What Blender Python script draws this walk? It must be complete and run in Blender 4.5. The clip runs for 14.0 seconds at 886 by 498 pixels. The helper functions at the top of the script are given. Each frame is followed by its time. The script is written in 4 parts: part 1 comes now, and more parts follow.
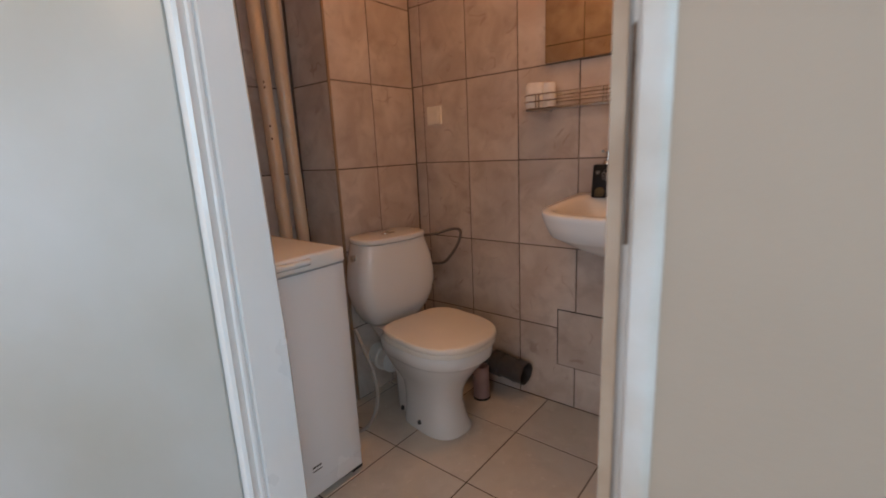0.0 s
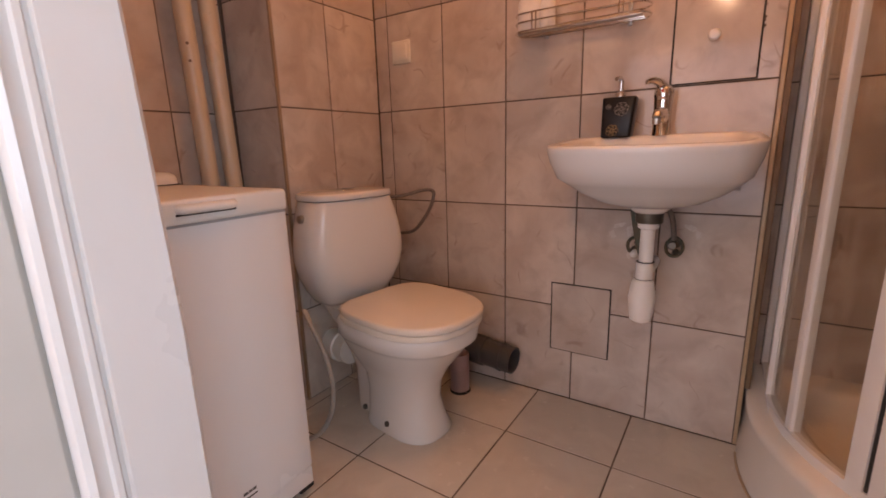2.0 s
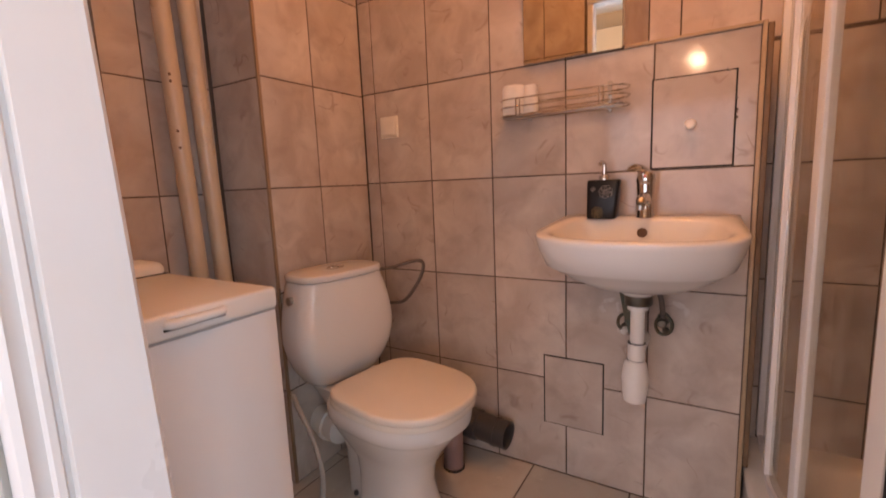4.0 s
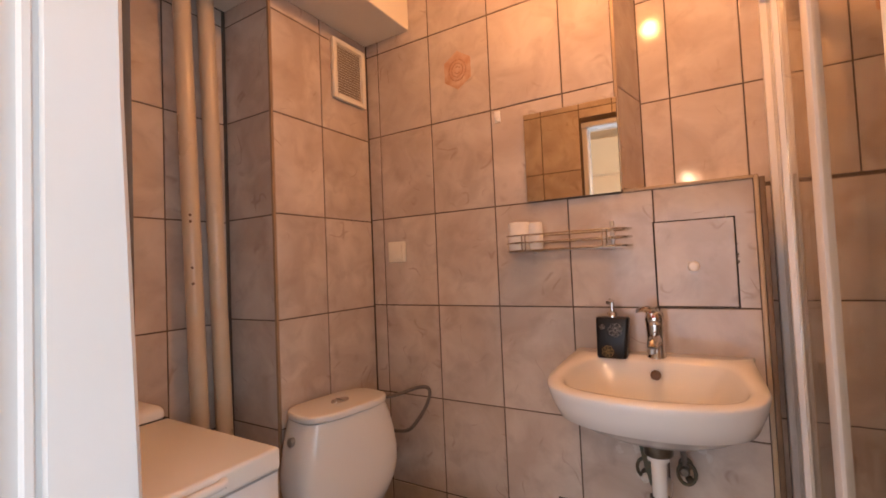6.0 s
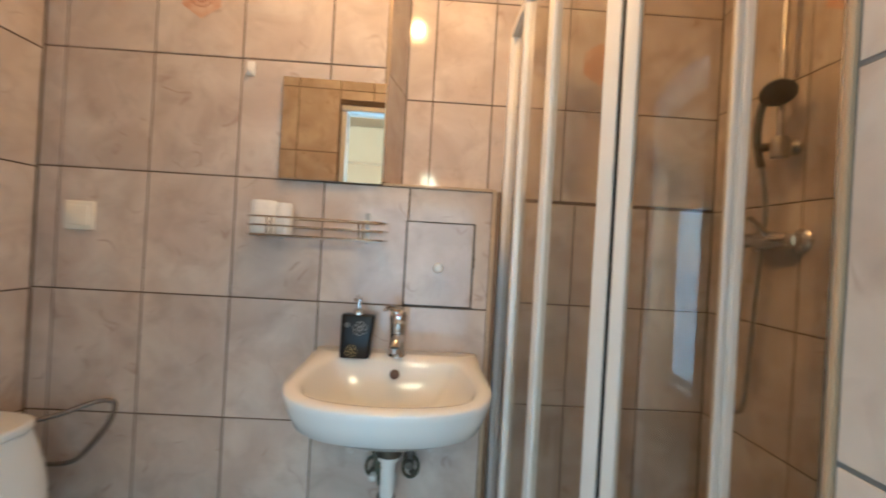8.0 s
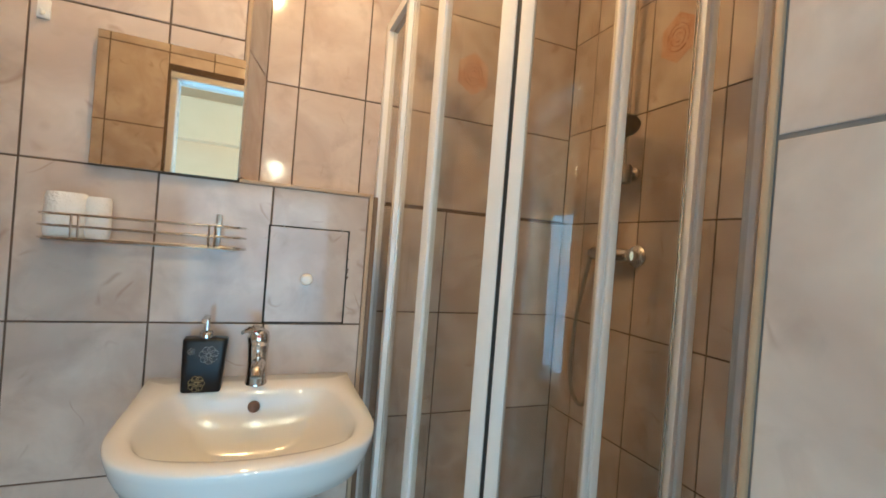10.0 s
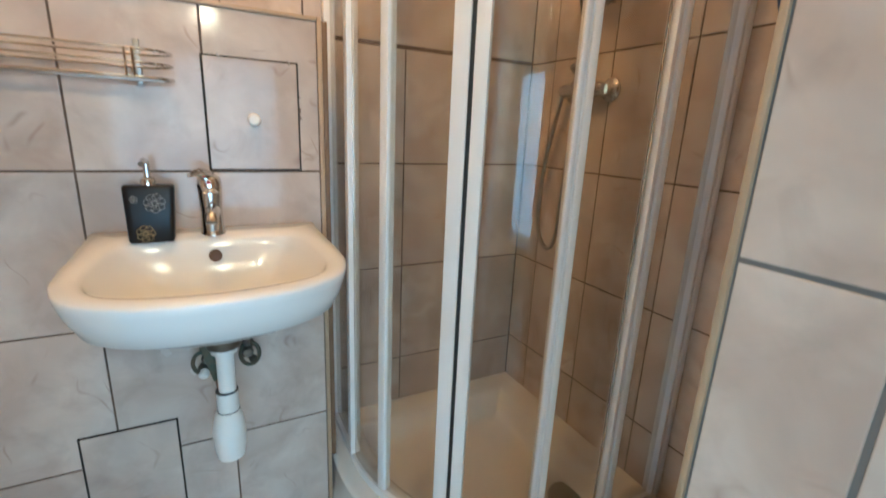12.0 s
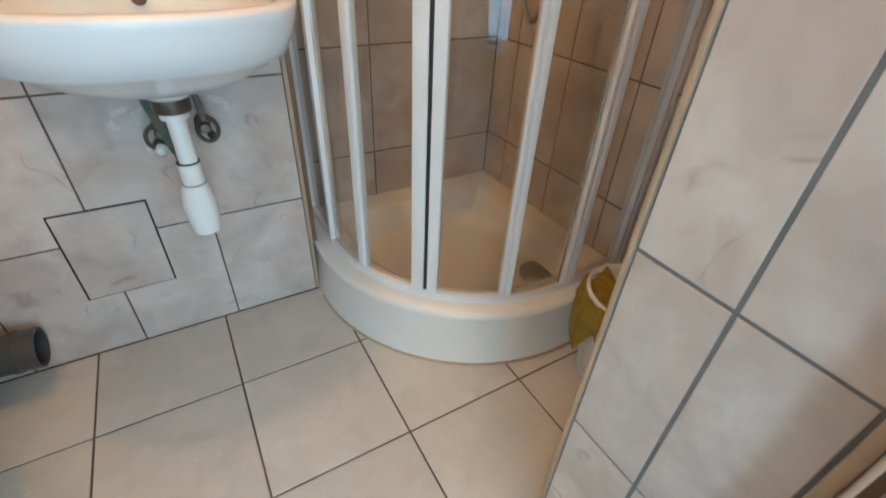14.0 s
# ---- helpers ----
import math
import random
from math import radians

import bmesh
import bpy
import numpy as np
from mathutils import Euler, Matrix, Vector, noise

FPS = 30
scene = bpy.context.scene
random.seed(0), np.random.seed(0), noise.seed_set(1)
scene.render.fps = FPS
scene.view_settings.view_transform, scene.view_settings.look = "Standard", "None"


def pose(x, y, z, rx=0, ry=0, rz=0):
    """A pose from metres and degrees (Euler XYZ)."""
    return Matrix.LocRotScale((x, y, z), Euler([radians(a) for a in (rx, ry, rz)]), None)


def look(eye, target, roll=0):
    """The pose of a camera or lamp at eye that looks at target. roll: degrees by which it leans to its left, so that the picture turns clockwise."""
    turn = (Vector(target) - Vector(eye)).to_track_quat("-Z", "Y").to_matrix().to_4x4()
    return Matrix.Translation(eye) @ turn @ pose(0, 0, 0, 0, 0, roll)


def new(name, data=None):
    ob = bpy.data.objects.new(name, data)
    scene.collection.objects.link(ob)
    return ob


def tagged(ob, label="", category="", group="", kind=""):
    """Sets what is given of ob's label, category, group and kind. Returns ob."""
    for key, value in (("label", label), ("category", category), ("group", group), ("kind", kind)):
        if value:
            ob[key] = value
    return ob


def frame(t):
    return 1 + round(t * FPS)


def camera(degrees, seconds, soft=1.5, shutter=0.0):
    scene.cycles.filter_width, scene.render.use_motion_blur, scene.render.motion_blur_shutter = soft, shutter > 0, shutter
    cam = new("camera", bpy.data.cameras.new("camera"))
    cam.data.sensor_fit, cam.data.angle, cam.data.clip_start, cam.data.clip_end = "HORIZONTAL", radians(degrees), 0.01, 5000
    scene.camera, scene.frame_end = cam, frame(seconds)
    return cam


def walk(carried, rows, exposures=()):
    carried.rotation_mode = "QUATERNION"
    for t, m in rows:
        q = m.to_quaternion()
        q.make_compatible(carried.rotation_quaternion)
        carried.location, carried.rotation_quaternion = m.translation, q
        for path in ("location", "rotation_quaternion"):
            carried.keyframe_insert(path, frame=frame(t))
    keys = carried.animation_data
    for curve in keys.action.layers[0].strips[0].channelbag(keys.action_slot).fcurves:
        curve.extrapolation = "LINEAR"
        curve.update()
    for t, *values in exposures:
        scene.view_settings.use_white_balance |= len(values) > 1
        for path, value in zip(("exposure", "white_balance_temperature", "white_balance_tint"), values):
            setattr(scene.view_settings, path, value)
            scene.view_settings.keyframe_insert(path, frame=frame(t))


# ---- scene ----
# Camera and its walk
cam = camera(89.9, 14.0, soft=1.7, shutter=0.5)
PATH = [
    (0, (1.6557, -1.6775, 1.1068), (0.4203, -0.1632, 0.6816), -2.66),
    (0.5, (1.5561, -1.5907, 1.0400), (0.2633, -0.1305, 0.5970), -2.98),
    (1, (1.4468, -1.5290, 0.9864), (0.1491, -0.0738, 0.5412), -3.30),
    (1.5, (1.4249, -1.4931, 0.9203), (0.2246, 0.0500, 0.4980), -2.45),
    (2, (1.4059, -1.4735, 0.9083), (0.3367, 0.1583, 0.4676), -1.64),
    (2.2, (1.4184, -1.4706, 0.9093), (0.3639, 0.1675, 0.4569), -1.76),
    (4.3, (1.3785, -1.4554, 1.0750), (0.3504, 0.2477, 0.8691), -2.39),
    (4.5, (1.3738, -1.4599, 1.0937), (0.3468, 0.2503, 0.9512), -2.38),
    (5, (1.3713, -1.4633, 1.1443), (0.3369, 0.2481, 1.1119), -2.61),
    (5.5, (1.3638, -1.4682, 1.1768), (0.3332, 0.2452, 1.2240), -2.65),
    (6, (1.3690, -1.4606, 1.2126), (0.3399, 0.2527, 1.2886), -2.44),
    (6.5, (1.3600, -1.4599, 1.2345), (0.4091, 0.2970, 1.3322), -2.30),
    (7, (1.3388, -1.4295, 1.2426), (0.6609, 0.4515, 1.2909), -2.19),
    (7.5, (1.3071, -1.3812, 1.2469), (0.9372, 0.5843, 1.2372), 0.93),
    (8, (1.3007, -1.3285, 1.2384), (1.3586, 0.6707, 1.2370), 3.23),
    (8.5, (1.2605, -1.3083, 1.2439), (1.6603, 0.6513, 1.2365), 4.96),
    (9, (1.2340, -1.2773, 1.2741), (1.8542, 0.6241, 1.2651), 5.69),
    (9.2, (1.2282, -1.2620, 1.2923), (1.8965, 0.6230, 1.3012), 5.80),
    (11.3, (1.2149, -1.1951, 1.2672), (2.0715, 0.6043, 1.0989), 2.58),
    (11.5, (1.2178, -1.1874, 1.2349), (2.0897, 0.5904, 0.9531), 2.62),
    (12, (1.2283, -1.1757, 1.1730), (2.1306, 0.5349, 0.6632), 2.54),
    (12.5, (1.2345, -1.1721, 1.1324), (2.1523, 0.4733, 0.4614), 2.79),
    (13, (1.2393, -1.1798, 1.0847), (2.1497, 0.3819, 0.2289), 3.19),
    (13.5, (1.2450, -1.1910, 1.0466), (2.1245, 0.2771, 0.0115), 3.01),
    (14, (1.2403, -1.1974, 1.0119), (2.0944, 0.1870, -0.1516), 3.10),
]
walk(cam, [(t, look(eye, target, roll)) for t, eye, target, roll in PATH],
     exposures=[(0.0, -0.88, 6800, 22), (0.5, -0.55, 7350, 32), (1.0, -0.33, 7700, 39), (2.0, -0.38, 7850, 41), (4.5, -0.25, 7700, 38), (6.5, -0.24, 7400, 30), (7.0, -0.22, 8300, 30), (7.5, 0.1, 6350, 0), (8.0, 0.1, 5050, -7), (9.0, 0.13, 4700, -12), (11.5, 0.13, 4650, -11), (12.0, 0.36, 4750, -9), (14.0, 0.48, 5050, -5)])

# ---- world and light ----
world = bpy.data.worlds.new("sky")
scene.world = world
world.use_nodes = True
wn = world.node_tree
sky = wn.nodes.new("ShaderNodeTexSky")
sky.sky_type, sky.sun_disc = "NISHITA", False
sky.sun_elevation, sky.sun_rotation = radians(35), radians(200)
wn.links.new(sky.outputs[0], wn.nodes["Background"].inputs[0])
wn.nodes["Background"].inputs[1].default_value = 0.1


def lamp(name, kind, m, watts, color, size=0.1, size_y=None):
    data = bpy.data.lights.new(name, kind)
    data.energy, data.color = watts, color
    if kind == "AREA":
        data.shape, data.size, data.size_y = "RECTANGLE", size, size_y or size
    else:
        data.shadow_soft_size = size
    ob = new(name, data)
    ob.matrix_world = m
    return ob


LAMP = (1.18, -0.45, 2.31)
lamp("ceiling_bulb", "POINT", pose(*LAMP), 22, (1.0, 0.48, 0.165), 0.036)
lamp("hall_bulb", "POINT", pose(1.26, -2.1, 1.80), 14, (1.0, 0.72, 0.42), 0.045)
# Added fill: daylight from an unseen west window, to brighten the pier.
lamp("window_daylight", "AREA", look((-1.15, -2.45, 1.3), (1.6, -2.0, 1.0)), 62, (0.62, 0.82, 1.0), 0.95, 1.25)
# Added soft fill from an unseen south window, for basin and room.
lamp("window_daylight", "AREA", look((1.25, -2.95, 1.0), (1.3, -1.2, 0.85)), 30, (0.60, 0.81, 1.0), 2.0, 1.25)
lamp("window_daylight", "AREA", look((2.88, -2.2, 1.25), (0.8, -1.2, 0.7)), 44, (0.47, 0.80, 1.0), 1.1, 1.2)


# ---- materials ----
def mat(name, color, rough=0.5, metal=0.0, vary=0.0, scale=8.0, bump=0.0, bump_scale=60.0, second=None, coat=0.0, spec=0.5):
    """A surface of one colour that drifts to a second one in soft clouds, with fine relief."""
    m = bpy.data.materials.new(name)
    m.use_nodes = True
    nt, bsdf = m.node_tree, m.node_tree.nodes["Principled BSDF"]
    bsdf.inputs["Base Color"].default_value = (*color, 1)
    bsdf.inputs["Roughness"].default_value, bsdf.inputs["Metallic"].default_value = rough, metal
    bsdf.inputs["Coat Weight"].default_value, bsdf.inputs["Specular IOR Level"].default_value = coat, spec
    coords = nt.nodes.new("ShaderNodeTexCoord")
    if vary:
        cloud = nt.nodes.new("ShaderNodeTexNoise")
        cloud.inputs["Scale"].default_value, cloud.inputs["Detail"].default_value = scale, 5
        nt.links.new(coords.outputs["Object"], cloud.inputs["Vector"])
        ramp = nt.nodes.new("ShaderNodeMapRange")
        ramp.inputs["From Min"].default_value, ramp.inputs["From Max"].default_value = 0.35, 0.7
        ramp.inputs["To Max"].default_value = vary
        nt.links.new(cloud.outputs["Fac"], ramp.inputs["Value"])
        mix = nt.nodes.new("ShaderNodeMix")
        mix.data_type = "RGBA"
        mix.inputs["A"].default_value = (*color, 1)
        mix.inputs["B"].default_value = (*(second or [c * 0.7 for c in color]), 1)
        nt.links.new(ramp.outputs["Result"], mix.inputs["Factor"])
        nt.links.new(mix.outputs["Result"], bsdf.inputs["Base Color"])
        rr = nt.nodes.new("ShaderNodeMapRange")
        rr.inputs["To Min"].default_value, rr.inputs["To Max"].default_value = rough * 0.8, min(1, rough * 1.3)
        nt.links.new(cloud.outputs["Fac"], rr.inputs["Value"])
        nt.links.new(rr.outputs["Result"], bsdf.inputs["Roughness"])
    if bump:
        grain = nt.nodes.new("ShaderNodeTexNoise")
        grain.inputs["Scale"].default_value, grain.inputs["Detail"].default_value = bump_scale, 3
        nt.links.new(coords.outputs["Object"], grain.inputs["Vector"])
        bn = nt.nodes.new("ShaderNodeBump")
        bn.inputs["Strength"].default_value, bn.inputs["Distance"].default_value = bump, 0.004
        nt.links.new(grain.outputs["Fac"], bn.inputs["Height"])
        nt.links.new(bn.outputs["Normal"], bsdf.inputs["Normal"])
    return m


def tile_mat(name, base, light, vein, rough, veins=0.55, blotch=0.6):
    """Glazed ceramic with marble clouds and a few short brown veins, different on every tile."""
    m = bpy.data.materials.new(name)
    m.use_nodes = True
    nt, bsdf = m.node_tree, m.node_tree.nodes["Principled BSDF"]
    n, link = nt.nodes.new, nt.links.new
    coords, info = n("ShaderNodeTexCoord"), n("ShaderNodeObjectInfo")
    shift = n("ShaderNodeVectorMath")
    shift.operation = "SCALE"
    shift.inputs[0].default_value = (7.3, 3.1, 5.7)
    link(info.outputs["Random"], shift.inputs["Scale"])
    place = n("ShaderNodeVectorMath")
    link(coords.outputs["Object"], place.inputs[0])
    link(shift.outputs[0], place.inputs[1])

    def cloud(scale, detail, distort=0.0):
        c = n("ShaderNodeTexNoise")
        c.inputs["Scale"].default_value, c.inputs["Detail"].default_value, c.inputs["Distortion"].default_value = scale, detail, distort
        link(place.outputs[0], c.inputs["Vector"])
        return c.outputs["Fac"]

    def span(value, a, b, lo=0.0, hi=1.0):
        r = n("ShaderNodeMapRange")
        for key, v in (("From Min", a), ("From Max", b), ("To Min", lo), ("To Max", hi)):
            r.inputs[key].default_value = v
        link(value, r.inputs["Value"])
        return r.outputs["Result"]

    def blend(fac, a, b):
        x = n("ShaderNodeMix")
        x.data_type = "RGBA"
        link(fac, x.inputs["Factor"])
        for key, v in (("A", a), ("B", b)):
            if isinstance(v, tuple):
                x.inputs[key].default_value = (*v, 1)
            else:
                link(v, x.inputs[key])
        return x.outputs["Result"]

    def times(a, b):
        x = n("ShaderNodeMath")
        x.operation = "MULTIPLY"
        link(a, x.inputs[0])
        if isinstance(b, float):
            x.inputs[1].default_value = b
        else:
            link(b, x.inputs[1])
        return x.outputs[0]

    col = blend(span(cloud(6, 4, 0.6), 0.36, 0.66), base, light)
    col = blend(span(cloud(12, 6, 0.5), 0.50, 0.72, 0.0, blotch), col, (base[0] * 0.72, base[1] * 0.68, base[2] * 0.66))
    line = cloud(7, 1, 0.8)
    thin = n("ShaderNodeMath")
    thin.operation = "ABSOLUTE"
    sub = n("ShaderNodeMath")
    sub.operation = "SUBTRACT"
    sub.inputs[1].default_value = 0.5
    link(line, sub.inputs[0])
    link(sub.outputs[0], thin.inputs[0])
    here = span(cloud(11, 1), 0.58, 0.67)
    col = blend(times(times(span(thin.outputs[0], 0.0, 0.022, 1.0, 0.0), here), veins), col, vein)
    hue = n("ShaderNodeHueSaturation")
    link(col, hue.inputs["Color"])
    link(span(info.outputs["Random"], 0, 1, 0.95, 1.04), hue.inputs["Value"])
    link(hue.outputs[0], bsdf.inputs["Base Color"])
    link(span(cloud(30, 3), 0.3, 0.7, rough * 0.75, rough * 1.4), bsdf.inputs["Roughness"])
    bump = n("ShaderNodeBump")
    bump.inputs["Strength"].default_value, bump.inputs["Distance"].default_value = 0.10, 0.003
    link(cloud(16, 1), bump.inputs["Height"])
    link(bump.outputs["Normal"], bsdf.inputs["Normal"])
    bsdf.inputs["Specular IOR Level"].default_value = 0.32
    return m


def glass_mat(name, tint=(1, 1, 1), rough=0.0, ior=1.45):
    m = mat(name, tint, rough)
    bsdf = m.node_tree.nodes["Principled BSDF"]
    bsdf.inputs["Transmission Weight"].default_value, bsdf.inputs["IOR"].default_value = 1.0, ior
    return m


def glow_mat(name, color, strength):
    m = mat(name, color, 0.4)
    bsdf = m.node_tree.nodes["Principled BSDF"]
    bsdf.inputs["Emission Color"].default_value, bsdf.inputs["Emission Strength"].default_value = (*color, 1), strength
    return m


TILE = tile_mat("wall_tile", (0.49, 0.405, 0.345), (0.625, 0.55, 0.485), (0.30, 0.20, 0.15), 0.09, veins=0.5, blotch=0.42)
FLOOR_TILE = tile_mat("floor_tile", (0.57, 0.52, 0.455), (0.63, 0.58, 0.51), (0.45, 0.39, 0.32), 0.2, veins=0.1, blotch=0.25)
GROUT = mat("grout", (0.085, 0.062, 0.046), 0.9, vary=0.8, scale=7, second=(0.17, 0.115, 0.08), bump=0.3)
GREY_GROUT = mat("grey_grout", (0.15, 0.145, 0.14), 0.95, vary=0.7, scale=9, second=(0.22, 0.205, 0.19), bump=0.3)
BEIGE_TRIM = mat("beige_plastic_trim", (0.46, 0.34, 0.22), 0.4, vary=0.6, scale=12, second=(0.34, 0.24, 0.15))
PLASTER = mat("cream_plaster", (0.82, 0.59, 0.38), 0.8, vary=0.5, scale=3, second=(0.74, 0.52, 0.33), bump=0.25, bump_scale=90)
WHITE_WALL = mat("white_plaster", (0.78, 0.75, 0.69), 0.75, vary=0.5, scale=2.5, second=(0.70, 0.67, 0.60), bump=0.2, bump_scale=80)
# Beige darkened for the shadow of the person carrying the camera.
SHADED_BEIGE_WALL = mat("shaded_beige_plaster", (0.31, 0.245, 0.19), 0.7, vary=0.6, scale=3, second=(0.26, 0.205, 0.16), bump=0.2, bump_scale=60)
# White leaf paint greyed to hold down the hall daylight falling on it.
LEAF_PAINT = mat("greyed_white_leaf_paint", (0.43, 0.43, 0.41), 0.35, vary=0.8, scale=2.6, second=(0.36, 0.34, 0.29), bump=0.15, bump_scale=20)
GREY_WALL = mat("pale_grey_plaster", (0.50, 0.50, 0.455), 0.6, vary=0.6, scale=1.6, second=(0.42, 0.41, 0.36), bump=0.2, bump_scale=60)
DOOR_PAINT = mat("white_gloss_paint", (0.70, 0.71, 0.71), 0.28, vary=0.4, scale=4, second=(0.63, 0.62, 0.58), bump=0.15, bump_scale=25, coat=0.3)
# Worn white, also darkened because a shadow keeps hall daylight off this jamb.
SHADED_WORN_PAINT = mat("shaded_worn_white_paint", (0.46, 0.45, 0.43), 0.4, vary=0.8, scale=11, second=(0.34, 0.28, 0.22), bump=0.5, bump_scale=35)
CERAMIC = mat("white_ceramic", (0.74, 0.73, 0.71), 0.13, vary=0.2, scale=5, second=(0.73, 0.71, 0.67), coat=0.0)
SEAT = mat("toilet_seat_plastic", (0.80, 0.75, 0.67), 0.22, vary=0.2, scale=5)
ENAMEL = mat("white_enamel", (0.80, 0.81, 0.82), 0.25, vary=0.25, scale=3, second=(0.74, 0.74, 0.74))
LID = mat("white_plastic", (0.80, 0.79, 0.76), 0.3, vary=0.25, scale=6, second=(0.74, 0.72, 0.68))
ACRYLIC = mat("white_acrylic", (0.80, 0.77, 0.72), 0.18, vary=0.4, scale=6, second=(0.70, 0.65, 0.57))
PROFILE = mat("white_lacquered_profile", (0.77, 0.76, 0.75), 0.35, vary=0.4, scale=9, second=(0.68, 0.66, 0.62))
CHROME = mat("chrome", (0.72, 0.71, 0.70), 0.1, metal=1.0, vary=0.3, scale=30, second=(0.55, 0.53, 0.50))
STEEL = mat("brushed_steel", (0.45, 0.43, 0.40), 0.32, metal=1.0, vary=0.5, scale=25, second=(0.30, 0.28, 0.26))
GLASS = glass_mat("clear_glass", (0.97, 0.98, 0.97))
SHOWER_GLASS = glass_mat("limescaled_glass", (0.815, 0.77, 0.69), ior=1.4)
BLACK = mat("black_gloss", (0.010, 0.009, 0.009), 0.32, vary=0.3, scale=20, spec=0.25)
DARK = mat("dark_gap", (0.02, 0.016, 0.013), 0.8)
RUBBER = mat("black_rubber", (0.02, 0.02, 0.02), 0.5)
PIPE_PAINT = mat("cream_oil_paint", (0.60, 0.49, 0.36), 0.28, vary=0.5, scale=9, second=(0.50, 0.39, 0.27), bump=0.2, bump_scale=40)
GREY_PVC = mat("grey_pvc", (0.05, 0.047, 0.046), 0.4, vary=0.5, scale=14, second=(0.085, 0.075, 0.065))
WHITE_PVC = mat("white_pvc", (0.78, 0.76, 0.72), 0.3, vary=0.3, scale=20, second=(0.70, 0.66, 0.58))
OLD_BRASS = mat("tarnished_nickel", (0.17, 0.16, 0.14), 0.35, metal=0.9, vary=0.6, scale=40, second=(0.09, 0.08, 0.06))
HOSE_GREY = mat("grey_braided_hose", (0.20, 0.17, 0.15), 0.4, metal=0.4, vary=0.6, scale=90)
TOWEL = mat("white_terry", (0.82, 0.79, 0.74), 0.95, vary=0.3, scale=40, bump=0.8, bump_scale=220)
GOLD_LINE = mat("gold_print", (0.30, 0.235, 0.11), 0.4, metal=0.3)
SILVER_LINE = mat("silver_print", (0.26, 0.25, 0.24), 0.4, metal=0.3)
DECOR = mat("rust_transfer", (0.50, 0.28, 0.17), 0.3, vary=0.9, scale=28, second=(0.60, 0.44, 0.33))
DECOR_LINE = mat("rust_dark_line", (0.36, 0.18, 0.10), 0.3)
CLOTH = mat("mustard_cloth", (0.56, 0.40, 0.06), 0.95, vary=0.7, scale=25, second=(0.38, 0.25, 0.03), bump=0.8, bump_scale=150)
PINK_CAN = mat("mauve_plastic", (0.36, 0.25, 0.24), 0.4, vary=0.5, scale=18)
GREEN_METAL = mat("corroded_green_metal", (0.05, 0.075, 0.055), 0.6, metal=0.3, vary=0.8, scale=40, second=(0.14, 0.09, 0.05))
MIRROR = mat("silvered_mirror", (0.74, 0.73, 0.70), 0.02, metal=1.0)
SWITCH = mat("ivory_plastic", (0.84, 0.79, 0.68), 0.35, vary=0.2, scale=20)
HALL_FLOOR = mat("hall_laminate", (0.30, 0.20, 0.12), 0.4, vary=0.7, scale=6, second=(0.22, 0.14, 0.08))


# ---- mesh helpers ----
def finish(bm, name, material, smooth=False, angle=40):
    bmesh.ops.recalc_face_normals(bm, faces=bm.faces)
    me = bpy.data.meshes.new(name)
    bm.to_mesh(me)
    bm.free()
    me.materials.append(material)
    if smooth:
        me.shade_smooth()
        me.set_sharp_from_angle(angle=radians(angle))
    return me


def thing(name, at, label, category, group="", kind=""):
    ob = new(name)
    ob.empty_display_size = 0.05
    ob.matrix_basis = Matrix.Translation(at)
    return tagged(ob, label, category, group, kind)


def part(name, bm, material, parent=None, label="", smooth=True, angle=40):
    ob = new(name, finish(bm, name, material, smooth, angle))
    if parent:
        ob.parent = parent
        ob.matrix_parent_inverse = parent.matrix_basis.inverted() if parent.data is None else Matrix()
    return tagged(ob, label)


def box(x0, x1, y0, y1, z0, z1, bevel=0.0, segments=2, bm=None):
    bm = bm or bmesh.new()
    made = bmesh.ops.create_cube(bm, size=1, matrix=Matrix.Translation(((x0 + x1) / 2, (y0 + y1) / 2, (z0 + z1) / 2)) @ Matrix.Diagonal((x1 - x0, y1 - y0, z1 - z0, 1)))
    if bevel:
        edges = list({e for v in made["verts"] for e in v.link_edges})
        bmesh.ops.bevel(bm, geom=edges, offset=bevel, segments=segments, profile=0.5, affect="EDGES")
    return bm


def loft(rings, cap_a=True, cap_b=True, closed=True, bm=None):
    bm = bm or bmesh.new()
    rows = [[bm.verts.new(p) for p in ring] for ring in rings]
    n = len(rows[0])
    for a, b in zip(rows, rows[1:]):
        for i in range(n if closed else n - 1):
            bm.faces.new((a[i], a[(i + 1) % n], b[(i + 1) % n], b[i]))
    if cap_a:
        bm.faces.new(rows[0])
    if cap_b:
        bm.faces.new(rows[-1])
    return bm


def lathe(profile, at=(0, 0, 0), axis=(0, 0, 1), segments=24, bm=None, cap=True):
    """profile: (radius, height) pairs along the axis from at."""
    q = Vector((0, 0, 1)).rotation_difference(Vector(axis))
    rings = [[Vector(at) + q @ Vector((r * math.cos(a), r * math.sin(a), h)) for a in (2 * math.pi * i / segments for i in range(segments))] for r, h in profile]
    return loft(rings, cap, cap, bm=bm)


def spline(points, steps=8, closed=False):
    """A smooth curve through the points."""
    pts = [Vector(p) for p in points]
    n = len(pts)
    out = []
    for i in range(n if closed else n - 1):
        if closed:
            p = [pts[(i + k) % n] for k in (-1, 0, 1, 2)]
        else:
            p = [pts[max(0, i - 1)], pts[i], pts[i + 1], pts[min(n - 1, i + 2)]]
        for k in range(steps):
            t = k / steps
            out.append(0.5 * (2 * p[1] + (p[2] - p[0]) * t + (2 * p[0] - 5 * p[1] + 4 * p[2] - p[3]) * t * t + (3 * p[1] - p[0] - 3 * p[2] + p[3]) * t ** 3))
    if not closed:
        out.append(pts[-1])
    return out


